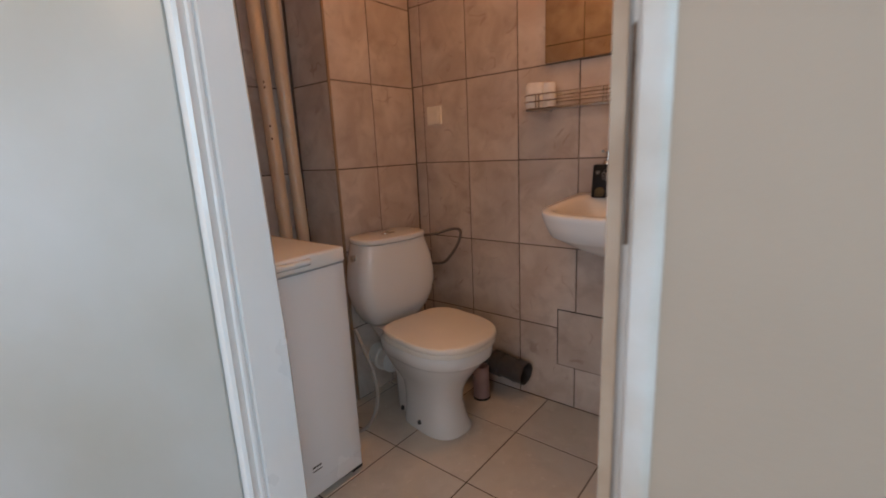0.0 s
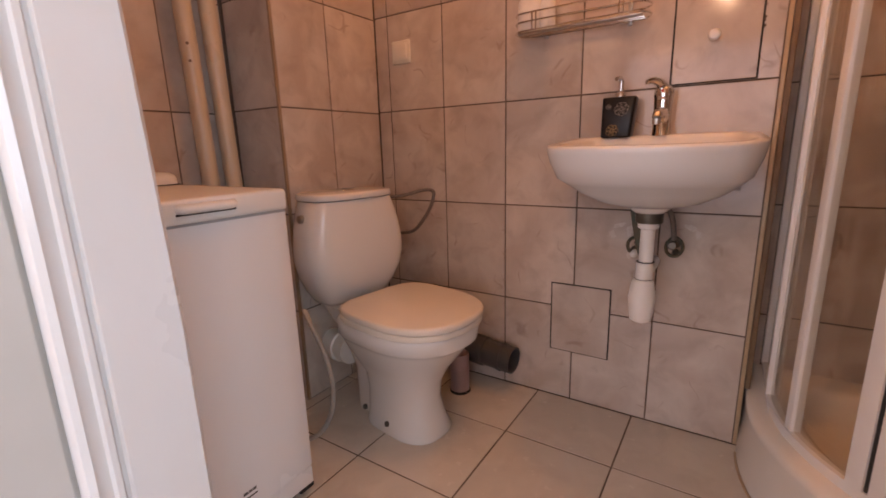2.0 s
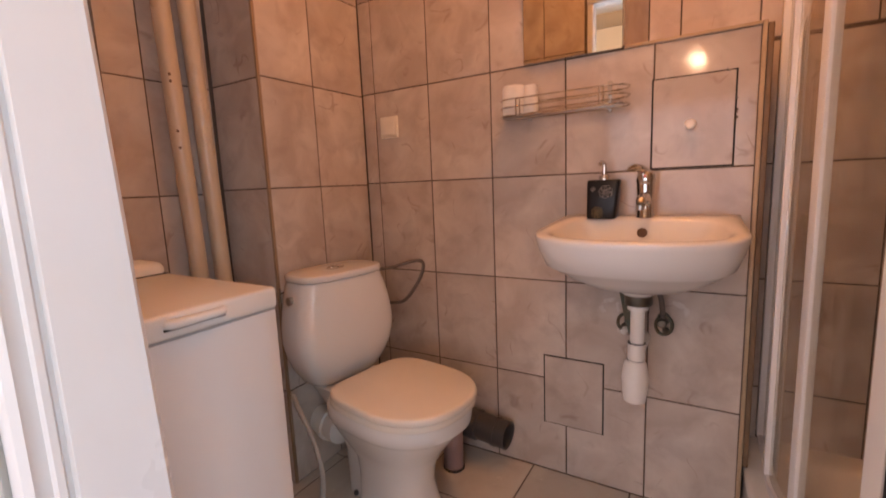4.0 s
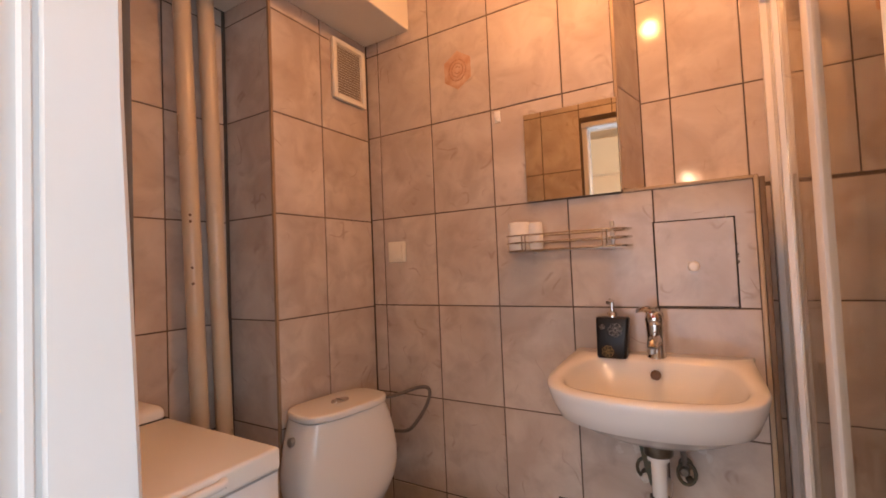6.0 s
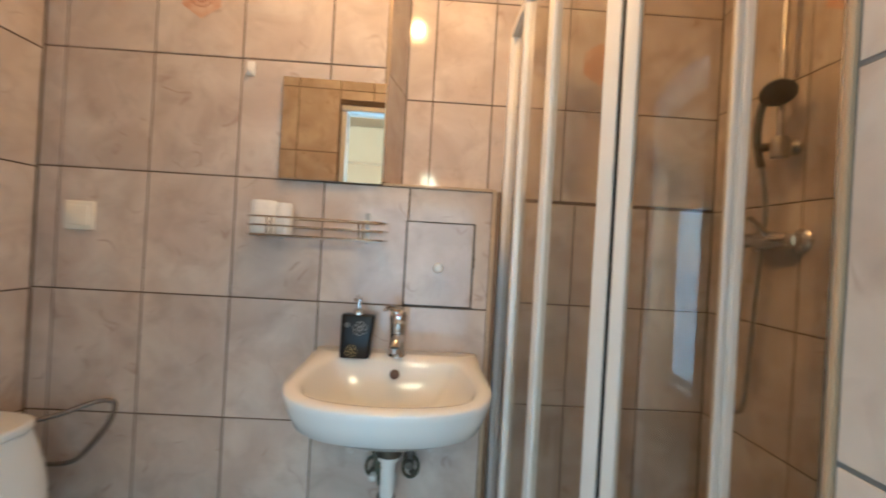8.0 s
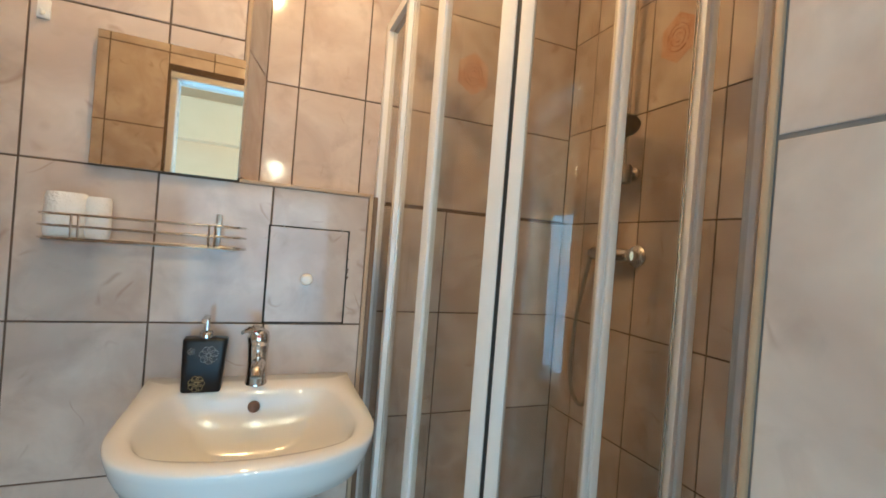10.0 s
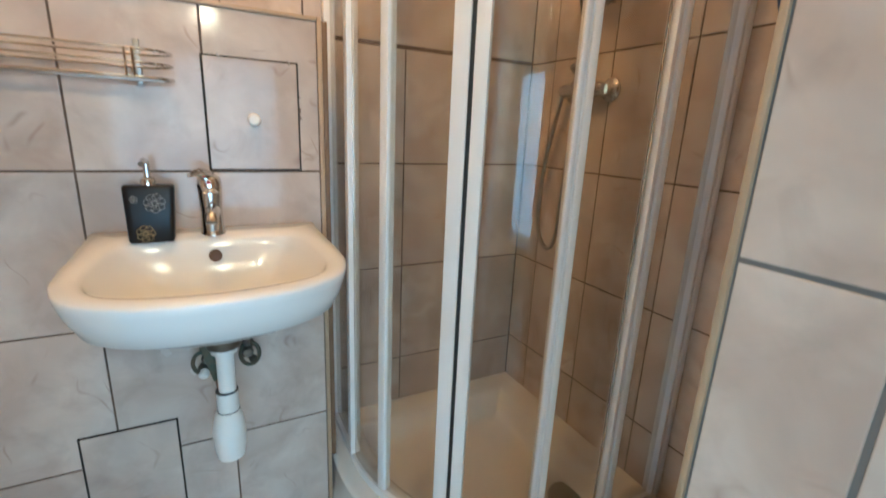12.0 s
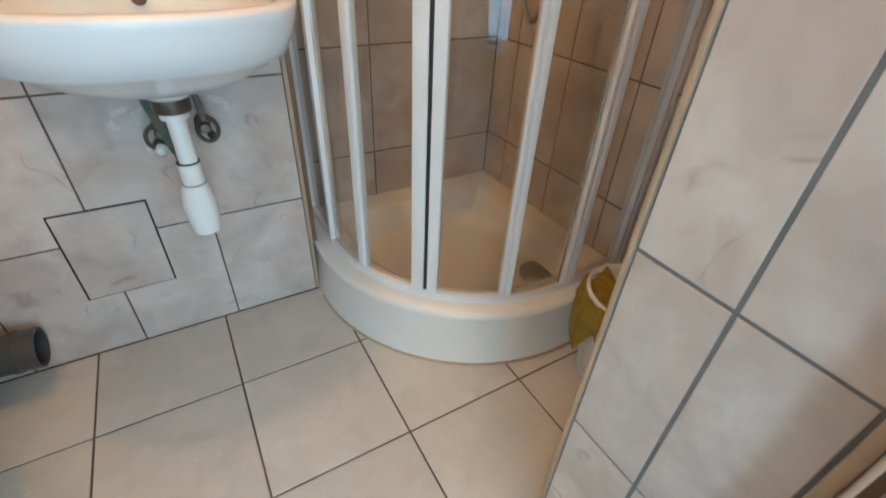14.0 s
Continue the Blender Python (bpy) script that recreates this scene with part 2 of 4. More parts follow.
def tube(points, radius, sides=10, closed=False, bm=None, flat=1.0):
    pts = [Vector(p) for p in points]
    n = len(pts)
    rings, up = [], None
    for i, p in enumerate(pts):
        a = pts[(i - 1) % n] if closed else pts[max(0, i - 1)]
        b = pts[(i + 1) % n] if closed else pts[min(n - 1, i + 1)]
        d = (b - a).normalized()
        if up is None:
            up = d.orthogonal().normalized()
        up = (up - d * up.dot(d)).normalized()
        side = d.cross(up)
        r = radius(i / (n - 1)) if callable(radius) else radius
        rings.append([p + r * (math.cos(t) * up + flat * math.sin(t) * side) for t in (2 * math.pi * k / sides for k in range(sides))])
    if closed:
        rings.append(rings[0])
        return loft(rings, False, False, bm=bm)
    return loft(rings, bm=bm)


def slab(outline, z0, z1, bevel=0.0):
    """An outline in plan, pulled up from z0 to z1, with a rounded top edge."""
    c = sum((Vector((*p[:2], 0)) for p in outline), Vector()) / len(outline)

    def ring(z, inset):
        out = []
        for p in outline:
            v = Vector((p[0], p[1], 0)) - c
            v *= 1 - inset / max(v.length, 1e-6)
            out.append((c.x + v.x, c.y + v.y, z))
        return out
    if not bevel:
        return loft([ring(z0, 0), ring(z1, 0)])
    steps = [ring(z1 - bevel + bevel * math.sin(a), bevel * (1 - math.cos(a))) for a in (math.pi / 2 * k / 4 for k in range(5))]
    low = [ring(z0 + bevel * 0.5 * (1 - math.cos(a)), bevel * 0.5 * (1 - math.sin(a))) for a in (math.pi / 2 * k / 3 for k in range(4))]
    return loft(low + steps)


def wall(name, boxes, material, label):
    bm = bmesh.new()
    for b in boxes:
        box(*b, bm=bm)
    ob = new(name, finish(bm, name, material))
    return tagged(ob, label, "wall", kind="structure")


# ---- the large structure ----
# Bathroom: x from -0.10 to 2.286, washbasin wall at y = 0, shower recess back to y = 0.205, door wall at y = -1.215.
B = 0.002  # depth of the joints
TOP = 2.5
EAST, BACK, PIER_X, PIER_Y = 2.286, 0.205, 1.6745, -0.933
SOUTH, HY = -1.215, -1.33
LEDGE, REVEAL = 1.488, 1.148
wall_north = wall("wall_north", [(-0.1, REVEAL - B, B, 0.4, 0, TOP), (REVEAL - B, LEDGE - B, B, BACK + 0.005, 0, 1.417), (REVEAL - B, 2.5, BACK + B, 0.4, 0, TOP)], GROUT,
                  "tiled washbasin wall with a stepped ledge and shower recess")
wall_reveal = tagged(new("wall_reveal", finish(loft([[(REVEAL - B, B, z), (1.190 - B, BACK + B, z), (REVEAL - B, BACK + B, z)] for z in (1.418, TOP)]), "wall_reveal", GROUT)), "tiled splayed reveal beside the recess", "wall", kind="structure")
wall_shaft = wall("wall_shaft", [(-0.1, 0.145 - B, -0.496 + B, 0, 0, 2.17)], GROUT, "tiled pipe shaft in the corner behind the toilet")
wall_west = wall("wall_west", [(-0.25, -0.1 - B, HY, 0.4, 0, TOP)], GROUT, "tiled wall behind the washing machine")
wall_east = wall("wall_east", [(EAST + B, 2.45, HY, 0.4, 0, TOP)], GROUT, "tiled shower side wall")
wall_pier = wall("wall_pier", [(PIER_X + B, EAST, HY, PIER_Y - B, 0, TOP)], GREY_GROUT, "pale tiled pier between the doorway and the shower")
DOOR_L, DOOR_R, DOOR_T = 0.855, 1.537, 1.985
wall_south = wall("wall_south", [(-0.25, DOOR_L - 0.03, HY + 0.002, SOUTH - B, 0, TOP), (DOOR_R + 0.048, PIER_X, HY + 0.002, SOUTH - B, 0, TOP), (DOOR_L - 0.03, DOOR_R + 0.048, HY + 0.002, SOUTH - B, DOOR_T + 0.03, TOP)], GROUT,
                  "tiled wall round the doorway")
floor = tagged(new("floor", finish(box(-0.25, 2.45, HY, 0.4, -0.1, -B), "floor", GROUT)), "beige square tiled bathroom floor with dark joints", "floor", kind="structure")
ceiling = tagged(new("ceiling", finish(box(-0.25, 2.45, HY, 0.4, TOP, TOP + 0.1), "ceiling", WHITE_WALL)), "plain white plastered ceiling", "ceiling", kind="structure")
soffit = tagged(new("soffit", finish(box(-0.1, 0.374, SOUTH, 0, 2.17, TOP, 0.004), "soffit", WHITE_WALL)), "plastered boxed-in duct under the ceiling", "ceiling", kind="structure")

# Hall behind the doorway
hall_wall_north = wall("wall_hall_north", [(-1.2, DOOR_L - 0.03, HY - 0.012, HY, 0, TOP), (DOOR_L - 0.03, DOOR_R + 0.046, HY - 0.012, HY, DOOR_T + 0.06, TOP)], GREY_WALL, "pale grey painted hall wall beside the doorway")
wall("wall_hall_beside", [(DOOR_R + 0.046, 3.1, HY - 0.012, HY, 0, TOP)], SHADED_BEIGE_WALL, "beige hall wall beside the doorway, coloured darker for shadow")
wall("wall_hall_south", [(-1.2, 0.2, -3.15, -3.0, 0, TOP), (2.3, 3.1, -3.15, -3.0, 0, TOP), (0.2, 2.3, -3.15, -3.0, 0, 0.3), (0.2, 2.3, -3.15, -3.0, 1.65, TOP)], PLASTER, "cream painted hall wall with an added window opening")
wall("wall_hall_west", [(-1.35, -1.2, -1.95, HY, 0, TOP), (-1.35, -1.2, -3.15, -2.95, 0, TOP), (-1.35, -1.2, -2.95, -1.95, 0, 0.65), (-1.35, -1.2, -2.95, -1.95, 1.95, TOP)], PLASTER, "cream painted hall end wall with an added window opening")
wall("wall_hall_east", [(2.95, 3.1, -1.6, HY, 0, TOP), (2.95, 3.1, -3.0, -2.8, 0, TOP), (2.95, 3.1, -2.8, -1.6, 0, 0.85), (2.95, 3.1, -2.8, -1.6, 2.05, TOP)], PLASTER, "cream painted hall end wall")
tagged(new("floor_hall", finish(box(-1.35, 3.1, -3.15, HY, -0.1, 0), "floor_hall", HALL_FLOOR)), "brown laminate hall floor", "floor", kind="structure")
tagged(new("ceiling_hall", finish(box(-1.35, 3.1, -3.15, HY, TOP, TOP + 0.1), "ceiling_hall", WHITE_WALL)), "white hall ceiling", "ceiling", kind="structure")
tagged(new("ceiling_duct", finish(box(-1.2, 2.95, -2.999, -2.86, 2.0, 2.33, 0.005), "ceiling_duct", PLASTER)), "cream plastered boxed-in duct along the hall wall", "duct", kind="structure")
ground = tagged(new("ground", finish(box(-60, 60, -80, 80, -0.3, -0.2), "ground", mat("lawn", (0.10, 0.13, 0.06), 0.9, vary=0.8, scale=0.5))), "grassy ground outside the window", "ground", kind="structure")

# Door frame
door = thing("door_1", (1.27, -1.33, 0), "white glossy painted door frame with worn edges", "door frame", kind="structure")

x0, x1 = DOOR_L, DOOR_L - 0.04
prof = [(x1, SOUTH - 0.008), (x0 - 0.006, SOUTH - 0.008), (x0, SOUTH - 0.014), (x0, -1.302), (x0 - 0.004, -1.305), (x0 - 0.004, -1.309), (x0 + 0.001, -1.312), (x0 + 0.001, -1.318), (x0 - 0.003, -1.321), (x0 - 0.002, -1.331), (x0 + 0.001, -1.335), (x0 - 0.002, -1.342), (x0 - 0.012, -1.346), (x1, -1.346)]
part("jamb", loft([[(x, y + (d if y > -1.25 else 0), z) for x, y in prof] for z, d in ((0.0, 0.008), (0.7, 0.008), (1.4, -0.012), (DOOR_T, -0.016))]), DOOR_PAINT, door)
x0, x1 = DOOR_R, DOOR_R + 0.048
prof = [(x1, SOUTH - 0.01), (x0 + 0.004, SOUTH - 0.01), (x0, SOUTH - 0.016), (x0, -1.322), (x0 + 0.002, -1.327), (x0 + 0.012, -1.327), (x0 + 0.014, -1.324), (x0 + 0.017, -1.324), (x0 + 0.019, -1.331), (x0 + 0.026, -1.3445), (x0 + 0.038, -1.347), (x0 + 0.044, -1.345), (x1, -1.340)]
part("jamb", loft([[(x, y, z) for x, y in prof] for z in (0.0, 0.7, 1.4, DOOR_T)]), SHADED_WORN_PAINT, door, "worn chipped white jamb with shade in its colour")
part("stop_bead", box(x0 + 0.0005, x0 + 0.0125, -1.3285, -1.3265, 0.012, DOOR_T - 0.002, 0.0006, 1), mat("browned_paint", (0.36, 0.28, 0.21), 0.5, vary=0.8, scale=14, second=(0.26, 0.17, 0.11), bump=0.4, bump_scale=40), door, "browned worn bead of the jamb")
part("strike_slot", box(x0 + 0.0135, x0 + 0.0175, -1.3255, -1.3235, 1.03, 1.19, 0.0005, 1), mat("dark_slot", (0.07, 0.045, 0.03), 0.7, vary=0.8, scale=40, second=(0.16, 0.11, 0.08)), door, "dark worn lock slot in the jamb")
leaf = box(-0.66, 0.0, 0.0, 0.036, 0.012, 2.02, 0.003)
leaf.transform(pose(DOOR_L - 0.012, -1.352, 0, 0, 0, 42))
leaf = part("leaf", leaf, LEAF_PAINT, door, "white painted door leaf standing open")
for z in (0.25, 1.75):
    part("hinge", lathe([(0.008, 0), (0.008, 0.09)], (DOOR_L - 0.010, -1.357, z), segments=12), STEEL, door)
part("lintel", box(DOOR_L - 0.055, DOOR_R + 0.055, HY - 0.016, SOUTH - 0.008, DOOR_T, DOOR_T + 0.055, 0.004), DOOR_PAINT, door)
part("threshold", box(DOOR_L, DOOR_R, -1.34, SOUTH, -0.02, 0.012, 0.004), mat("oak_threshold", (0.30, 0.2, 0.11), 0.4, vary=0.6, scale=20), door, "worn brown wooden threshold")
part("edge_bead", box(PIER_X - 0.012, PIER_X + 0.002, -1.2135, -1.199, 0, 2.1, 0.003), BEIGE_TRIM, door, "brownish wooden cover strip")
part("casing", box(DOOR_R + 0.05, PIER_X - 0.001, -1.262, -1.214, 0, 2.085, 0.006), DOOR_PAINT, door)

# Hall windows, all unseen; the west and south ones are added for fill daylight
def hall_window(name, m, w, z0, z1, label):
    win = thing(name, m.translation, label, "window", kind="structure")

    def piece(what, material, x0, x1, y0, y1, za, zb, bevel=0.004):
        bm = box(x0, x1, y0, y1, za, zb, bevel)
        bm.transform(m)
        return part(what, bm, material, win)
    for b in ((0, 0.06, z0, z1), (w - 0.06, w, z0, z1), (0.06, w - 0.06, z0, z0 + 0.06), (0.06, w - 0.06, z1 - 0.06, z1), (w / 2 - 0.03, w / 2 + 0.03, z0 + 0.06, z1 - 0.06)):
        piece("window_frame", PROFILE, b[0], b[1], -0.1, -0.04, b[2], b[3])
    for x in (0.06, w / 2 + 0.03):
        piece("pane", GLASS, x, x + w / 2 - 0.09, -0.072, -0.068, z0 + 0.06, z1 - 0.06, 0).visible_shadow = False
    piece("window_sill", PROFILE, -0.05, w + 0.05, -0.04, 0.1, z0 - 0.03, z0)


hall_window("fill_window_west", pose(-1.2, -1.95, 0, 0, 0, -90), 1.0, 0.65, 1.95, "unseen white framed hall window, added for daylight")
hall_window("fill_window_south", pose(0.2, -3.0, 0), 2.1, 0.3, 1.65, "unseen wide white framed hall window, added for daylight")
hall_window("window_2", pose(2.95, -2.8, 0, 0, 0, 90), 1.2, 0.85, 2.05, "white framed end window with daylight")

# ---- bathroom things ----
def toilet():
    t = thing("toilet", (0.19, -0.365, 0), "white ceramic close-coupled toilet with its lid down", "toilet")
    cy = -0.37

    def oval(x0, x1, w, z, power=2.3, back=1.0, n=40):
        """A rounded plan: x0 back, x1 front; back < 1 squares the rear end."""
        cx, a, out = (x0 + x1) / 2, (x1 - x0) / 2, []
        for i in range(n):
            th = 2 * math.pi * i / n
            c, s = math.cos(th), math.sin(th)
            p = power if c > 0 else power / back
            out.append((cx + a * math.copysign(abs(c) ** (2 / p), c), cy + w / 2 * math.copysign(abs(s) ** (2 / p), s), z))
        return out

    bowl = loft([oval(0.42, 0.70, 0.205, 0.0, 2.6, 0.6), oval(0.42, 0.705, 0.21, 0.012, 2.6, 0.6), oval(0.42, 0.685, 0.185, 0.05, 2.6, 0.6), oval(0.415, 0.67, 0.168, 0.12, 2.5, 0.6), oval(0.405, 0.68, 0.178, 0.18, 2.4, 0.6),
                 oval(0.385, 0.705, 0.23, 0.23, 2.4, 0.6), oval(0.365, 0.745, 0.285, 0.28, 2.3, 0.6), oval(0.36, 0.778, 0.33, 0.322, 2.3, 0.6), oval(0.36, 0.787, 0.345, 0.336, 2.3, 0.6), oval(0.36, 0.802, 0.362, 0.342, 2.3, 0.6), oval(0.36, 0.808, 0.368, 0.385, 2.3, 0.6), oval(0.365, 0.802, 0.355, 0.392, 2.3, 0.6)])
    part("bowl", bowl, CERAMIC, t, angle=60)
    part("rear_foot", loft([oval(0.33, 0.50, 0.115, 0.0, 4), oval(0.32, 0.50, 0.11, 0.16, 4), oval(0.26, 0.48, 0.16, 0.30, 4), oval(0.20, 0.47, 0.23, 0.392, 4)]), CERAMIC, t, angle=60)
    part("seat", slab(oval(0.395, 0.815, 0.374, 0, 2.35, 0.55), 0.393, 0.412, 0.007), SEAT, t, "cream plastic seat ring", angle=60)
    part("lid", slab(oval(0.40, 0.819, 0.378, 0, 2.35, 0.55), 0.414, 0.436, 0.010), SEAT, t, "closed cream plastic lid", angle=60)
    for dy in (-0.075, 0.075):
        part("hinge", lathe([(0.012, 0), (0.012, 0.034)], (0.40, cy + dy - 0.017, 0.414), (0, 1, 0), 14), CHROME, t, "chrome seat hinge")
    # cistern, narrow at the top and at the foot
    rows = [(0.396, 0.25, 0.15), (0.41, 0.27, 0.165), (0.45, 0.325, 0.185), (0.50, 0.37, 0.20), (0.55, 0.395, 0.205), (0.60, 0.394, 0.205), (0.66, 0.376, 0.20), (0.71, 0.350, 0.194), (0.752, 0.322, 0.186)]
    part("cistern", loft([oval(0.185, 0.185 + d, w, z, 3.6) for z, w, d in rows]), CERAMIC, t, angle=60)
    part("cistern_lid", slab(oval(0.18, 0.380, 0.332, 0, 3.2), 0.755, 0.777, 0.009), CERAMIC, t, angle=60)
    button = part("flush_button", slab([(0.285 + 0.021 * math.cos(a), cy + 0.034 * math.sin(a)) for a in (2 * math.pi * i / 28 for i in range(28))], 0.776, 0.783, 0.003), CHROME, t, "chrome double flush button")
    part("button_split", box(0.266, 0.304, cy - 0.001, cy + 0.001, 0.7825, 0.7838), DARK, button)
    part("inlet_nut", lathe([(0.012, 0), (0.014, 0.004), (0.014, 0.02), (0.008, 0.024)], (0.285, cy - 0.168, 0.70), (0, -1, 0), 12), STEEL, t, "dark blanking plug")
    for x, z in ((0.44, 0.055), (0.55, 0.035)):
        part("floor_bolt", lathe([(0.010, 0), (0.009, 0.006), (0.004, 0.009)], (x, cy - 0.096, z), (0, -1, 0.2), 12), GREY_PVC, t, "dark fixing bolt")
    outlet = lathe([(0.055, 0), (0.055, 0.05), (0.062, 0.052), (0.062, 0.075), (0.05, 0.08), (0.05, 0.13)], (0.28, cy - 0.02, 0.19), (-1, 0, 0), 24)
    part("outlet_collar", outlet, WHITE_PVC, t, "white rubber outlet collar")
    t.matrix_basis = pose(0.192, -0.345, 0, 0, 0, -9)
    return t


toilet()

hose = thing("water_hose", (0.40, -0.12, 0.74), "grey braided flexible hose feeding the cistern", "hose")
part("hose_tube", tube(spline([(0.30, -0.165, 0.735), (0.33, -0.10, 0.735), (0.385, -0.045, 0.752), (0.425, -0.035, 0.745), (0.415, -0.04, 0.69), (0.37, -0.05, 0.62), (0.33, -0.06, 0.585), (0.24, -0.05, 0.57), (0.16, -0.05, 0.57)], 8), 0.0068, 10), HOSE_GREY, hose)
part("hose_nut", lathe([(0.011, 0), (0.011, 0.022)], (0.30, -0.185, 0.733), (0, 1, 0), 8), STEEL, hose)

drain_hose = thing("drain_hose", (0.35, -0.66, 0.02), "dull grey ribbed washing machine drain hose", "hose")
pts = spline([(0.30, -0.60, 0.42), (0.345, -0.615, 0.38), (0.40, -0.62, 0.30), (0.43, -0.625, 0.20), (0.42, -0.64, 0.10), (0.37, -0.67, 0.03), (0.28, -0.70, 0.014), (0.15, -0.71, 0.014)], 14)
part("hose_tube", tube(pts, lambda u: 0.0078 + 0.0009 * math.sin(u * 420), 10), mat("dull_grey_hose", (0.36, 0.34, 0.31), 0.5, vary=0.4, scale=30), drain_hose)

grey_pipe = thing("waste_pipe", (0.71, -0.065, 0.14), "dark grey plastic waste pipe sleeve lying along the wall", "pipe")
part("socket", lathe([(0.052, 0), (0.056, 0.004), (0.056, 0.055), (0.050, 0.060), (0.050, 0.175), (0.046, 0.175), (0.046, 0.02)], (0.615, -0.068, 0.148), (1, -0.05, -0.06), 32, cap=False), GREY_PVC, grey_pipe)
# Dark round face standing in for the shade inside the open pipe end.
part("plug", lathe([(0.046, 0), (0.046, 0.01)], (0.70, -0.072, 0.143), (1, -0.05, -0.06), 24), DARK, grey_pipe)
part("clip", lathe([(0.053, 0), (0.053, 0.012)], (0.735, -0.074, 0.141), (1, -0.05, -0.06), 24), GREY_PVC, grey_pipe)
part("end_pipe", lathe([(0.045, 0), (0.045, 0.35)], (0.62, -0.068, 0.148), (-1, 0.03, 0.02), 24), GREY_PVC, grey_pipe)

can = thing("brush_holder", (0.60, -0.15, 0), "mauve plastic holder standing on the floor behind the toilet", "brush holder")
part("body", lathe([(0.034, 0), (0.037, 0.004), (0.036, 0.15), (0.034, 0.155), (0.030, 0.155), (0.030, 0.02)], (0.60, -0.15, 0), segments=24), PINK_CAN, can)
part("base_ring", lathe([(0.039, 0), (0.039, 0.01)], (0.60, -0.15, 0.0), segments=24), DARK, can)


def washer():
    x0, x1, y0, y1 = -0.078, 0.522, -1.196, -0.796
    w = thing("washing_machine", (0.22, -0.996, 0), "white top-loading washing machine with a closed lid", "washing machine")
    part("body", box(x0, x1 - 0.004, y0, y1, 0.03, 0.775, 0.012, 3), ENAMEL, w)
    # front panel, gently rounded at its upright edges
    prof = [(x1 - 0.03, y0 + 0.001), (x1 - 0.006, y0 + 0.001), (x1 - 0.001, y0 + 0.008), (x1 + 0.002, y0 + 0.05), (x1 + 0.003, (y0 + y1) / 2), (x1 + 0.002, y1 - 0.05), (x1 - 0.001, y1 - 0.008), (x1 - 0.006, y1 - 0.001), (x1 - 0.03, y1 - 0.001)]
    part("front_panel", loft([[(x, y, z) for x, y in prof] for z in (0.085, 0.40, 0.772)]), ENAMEL, w)
    part("kick_plate", box(x1 - 0.03, x1 - 0.001, y0 + 0.004, y1 - 0.004, 0.03, 0.082, 0.004), ENAMEL, w)
    for x in (-0.03, 0.47):
        for y in (y0 + 0.05, y1 - 0.05):
            part("foot", lathe([(0.022, 0), (0.022, 0.012), (0.012, 0.014), (0.012, 0.035)], (x, y, 0), segments=14), RUBBER, w)
    lid = part("lid", box(x0 + 0.13, x1 + 0.008, y0 + 0.002, y1 - 0.002, 0.777, 0.826, 0.009, 3), LID, w, "closed plastic lid")
    part("lid_skirt", box(x0 + 0.01, x1 + 0.001, y0 + 0.006, y1 - 0.006, 0.772, 0.779), mat("grey_seam", (0.38, 0.38, 0.38), 0.6), w, "shadowed seam under the lid")
    grip = spline([(x1 + 0.008, -1.047, 0.808), (x1 + 0.017, -1.037, 0.807), (x1 + 0.019, -0.99, 0.807), (x1 + 0.017, -0.945, 0.807), (x1 + 0.008, -0.935, 0.808)], 6)
    part("handle", tube(grip, 0.0095, 10), LID, lid, "rounded white grip")
    part("handle_shadow", box(x1 + 0.006, x1 + 0.0105, -1.052, -0.930, 0.794, 0.798), DARK, lid)
    panel = part("control_panel", box(x0, x0 + 0.146, y0 + 0.002, y1 - 0.004, 0.782, 0.862, 0.026, 5), LID, w, "raised control panel")
    part("panel_gap", box(x0 + 0.1, x0 + 0.150, y0 + 0.006, y1 - 0.006, 0.812, 0.829, 0.002), DARK, w, "dark gap in front of the control panel")
    for k in range(3):
        part("knob", lathe([(0.016, 0), (0.015, 0.012), (0.011, 0.015)], (x0 + 0.075, y0 + 0.09 + 0.1 * k, 0.860), segments=18), LID, panel)
    badge = part("badge", box(x1 + 0.0015, x1 + 0.0034, -1.00, -0.965, 0.122, 0.126), GREY_PVC, w, "small grey maker's mark")
    for k, (dy, dz, s) in enumerate(((0, 0.012, 0.012), (0.014, 0.012, 0.008), (0.024, 0.012, 0.009))):
        part("badge_bar", box(x1 + 0.0015, x1 + 0.0034, -1.00 + dy, -1.00 + dy + s, 0.122 + dz, 0.129 + dz), GREY_PVC, badge)
    part("chip", box(x1 - 0.012, x1 - 0.0005, y1 - 0.05, y1 - 0.003, 0.018, 0.034, 0.005), DARK, w, "dark worn bottom corner")
    w.scale = (1, 1, 1.003)
    return w


washer()

def riser(x, y, label, clips):
    """A pipe from floor to soffit, a little out of plumb."""
    p = thing("riser_pipe", (x, y, 0), label, "pipe", "risers beside the shaft")

    def at(z):
        return y - 0.024 * (z - 1.35)
    part("pipe", loft([[(x + 0.026 * math.cos(a), at(z) + 0.026 * math.sin(a), z) for a in (2 * math.pi * k / 24 for k in range(24))] for z in (0, 0.7, 1.4, 2.17)]), PIPE_PAINT, p)
    for z in clips:
        part("screw_hole", lathe([(0.0045, 0), (0.0045, 0.0275)], (x, at(z), z), (0.82, -0.57, 0), 10), mat("rust_hole", (0.16, 0.09, 0.05), 0.8), p)
    part("floor_collar", lathe([(0.034, 0), (0.034, 0.006), (0.028, 0.014)], (x, at(0), 0), segments=24), PIPE_PAINT, p)


riser(-0.035, -0.666, "cream painted vertical riser pipe with rusty marks", (1.385, 1.405, 1.24, 1.19))
riser(-0.035, -0.586, "cream painted vertical riser pipe by the shaft", ())


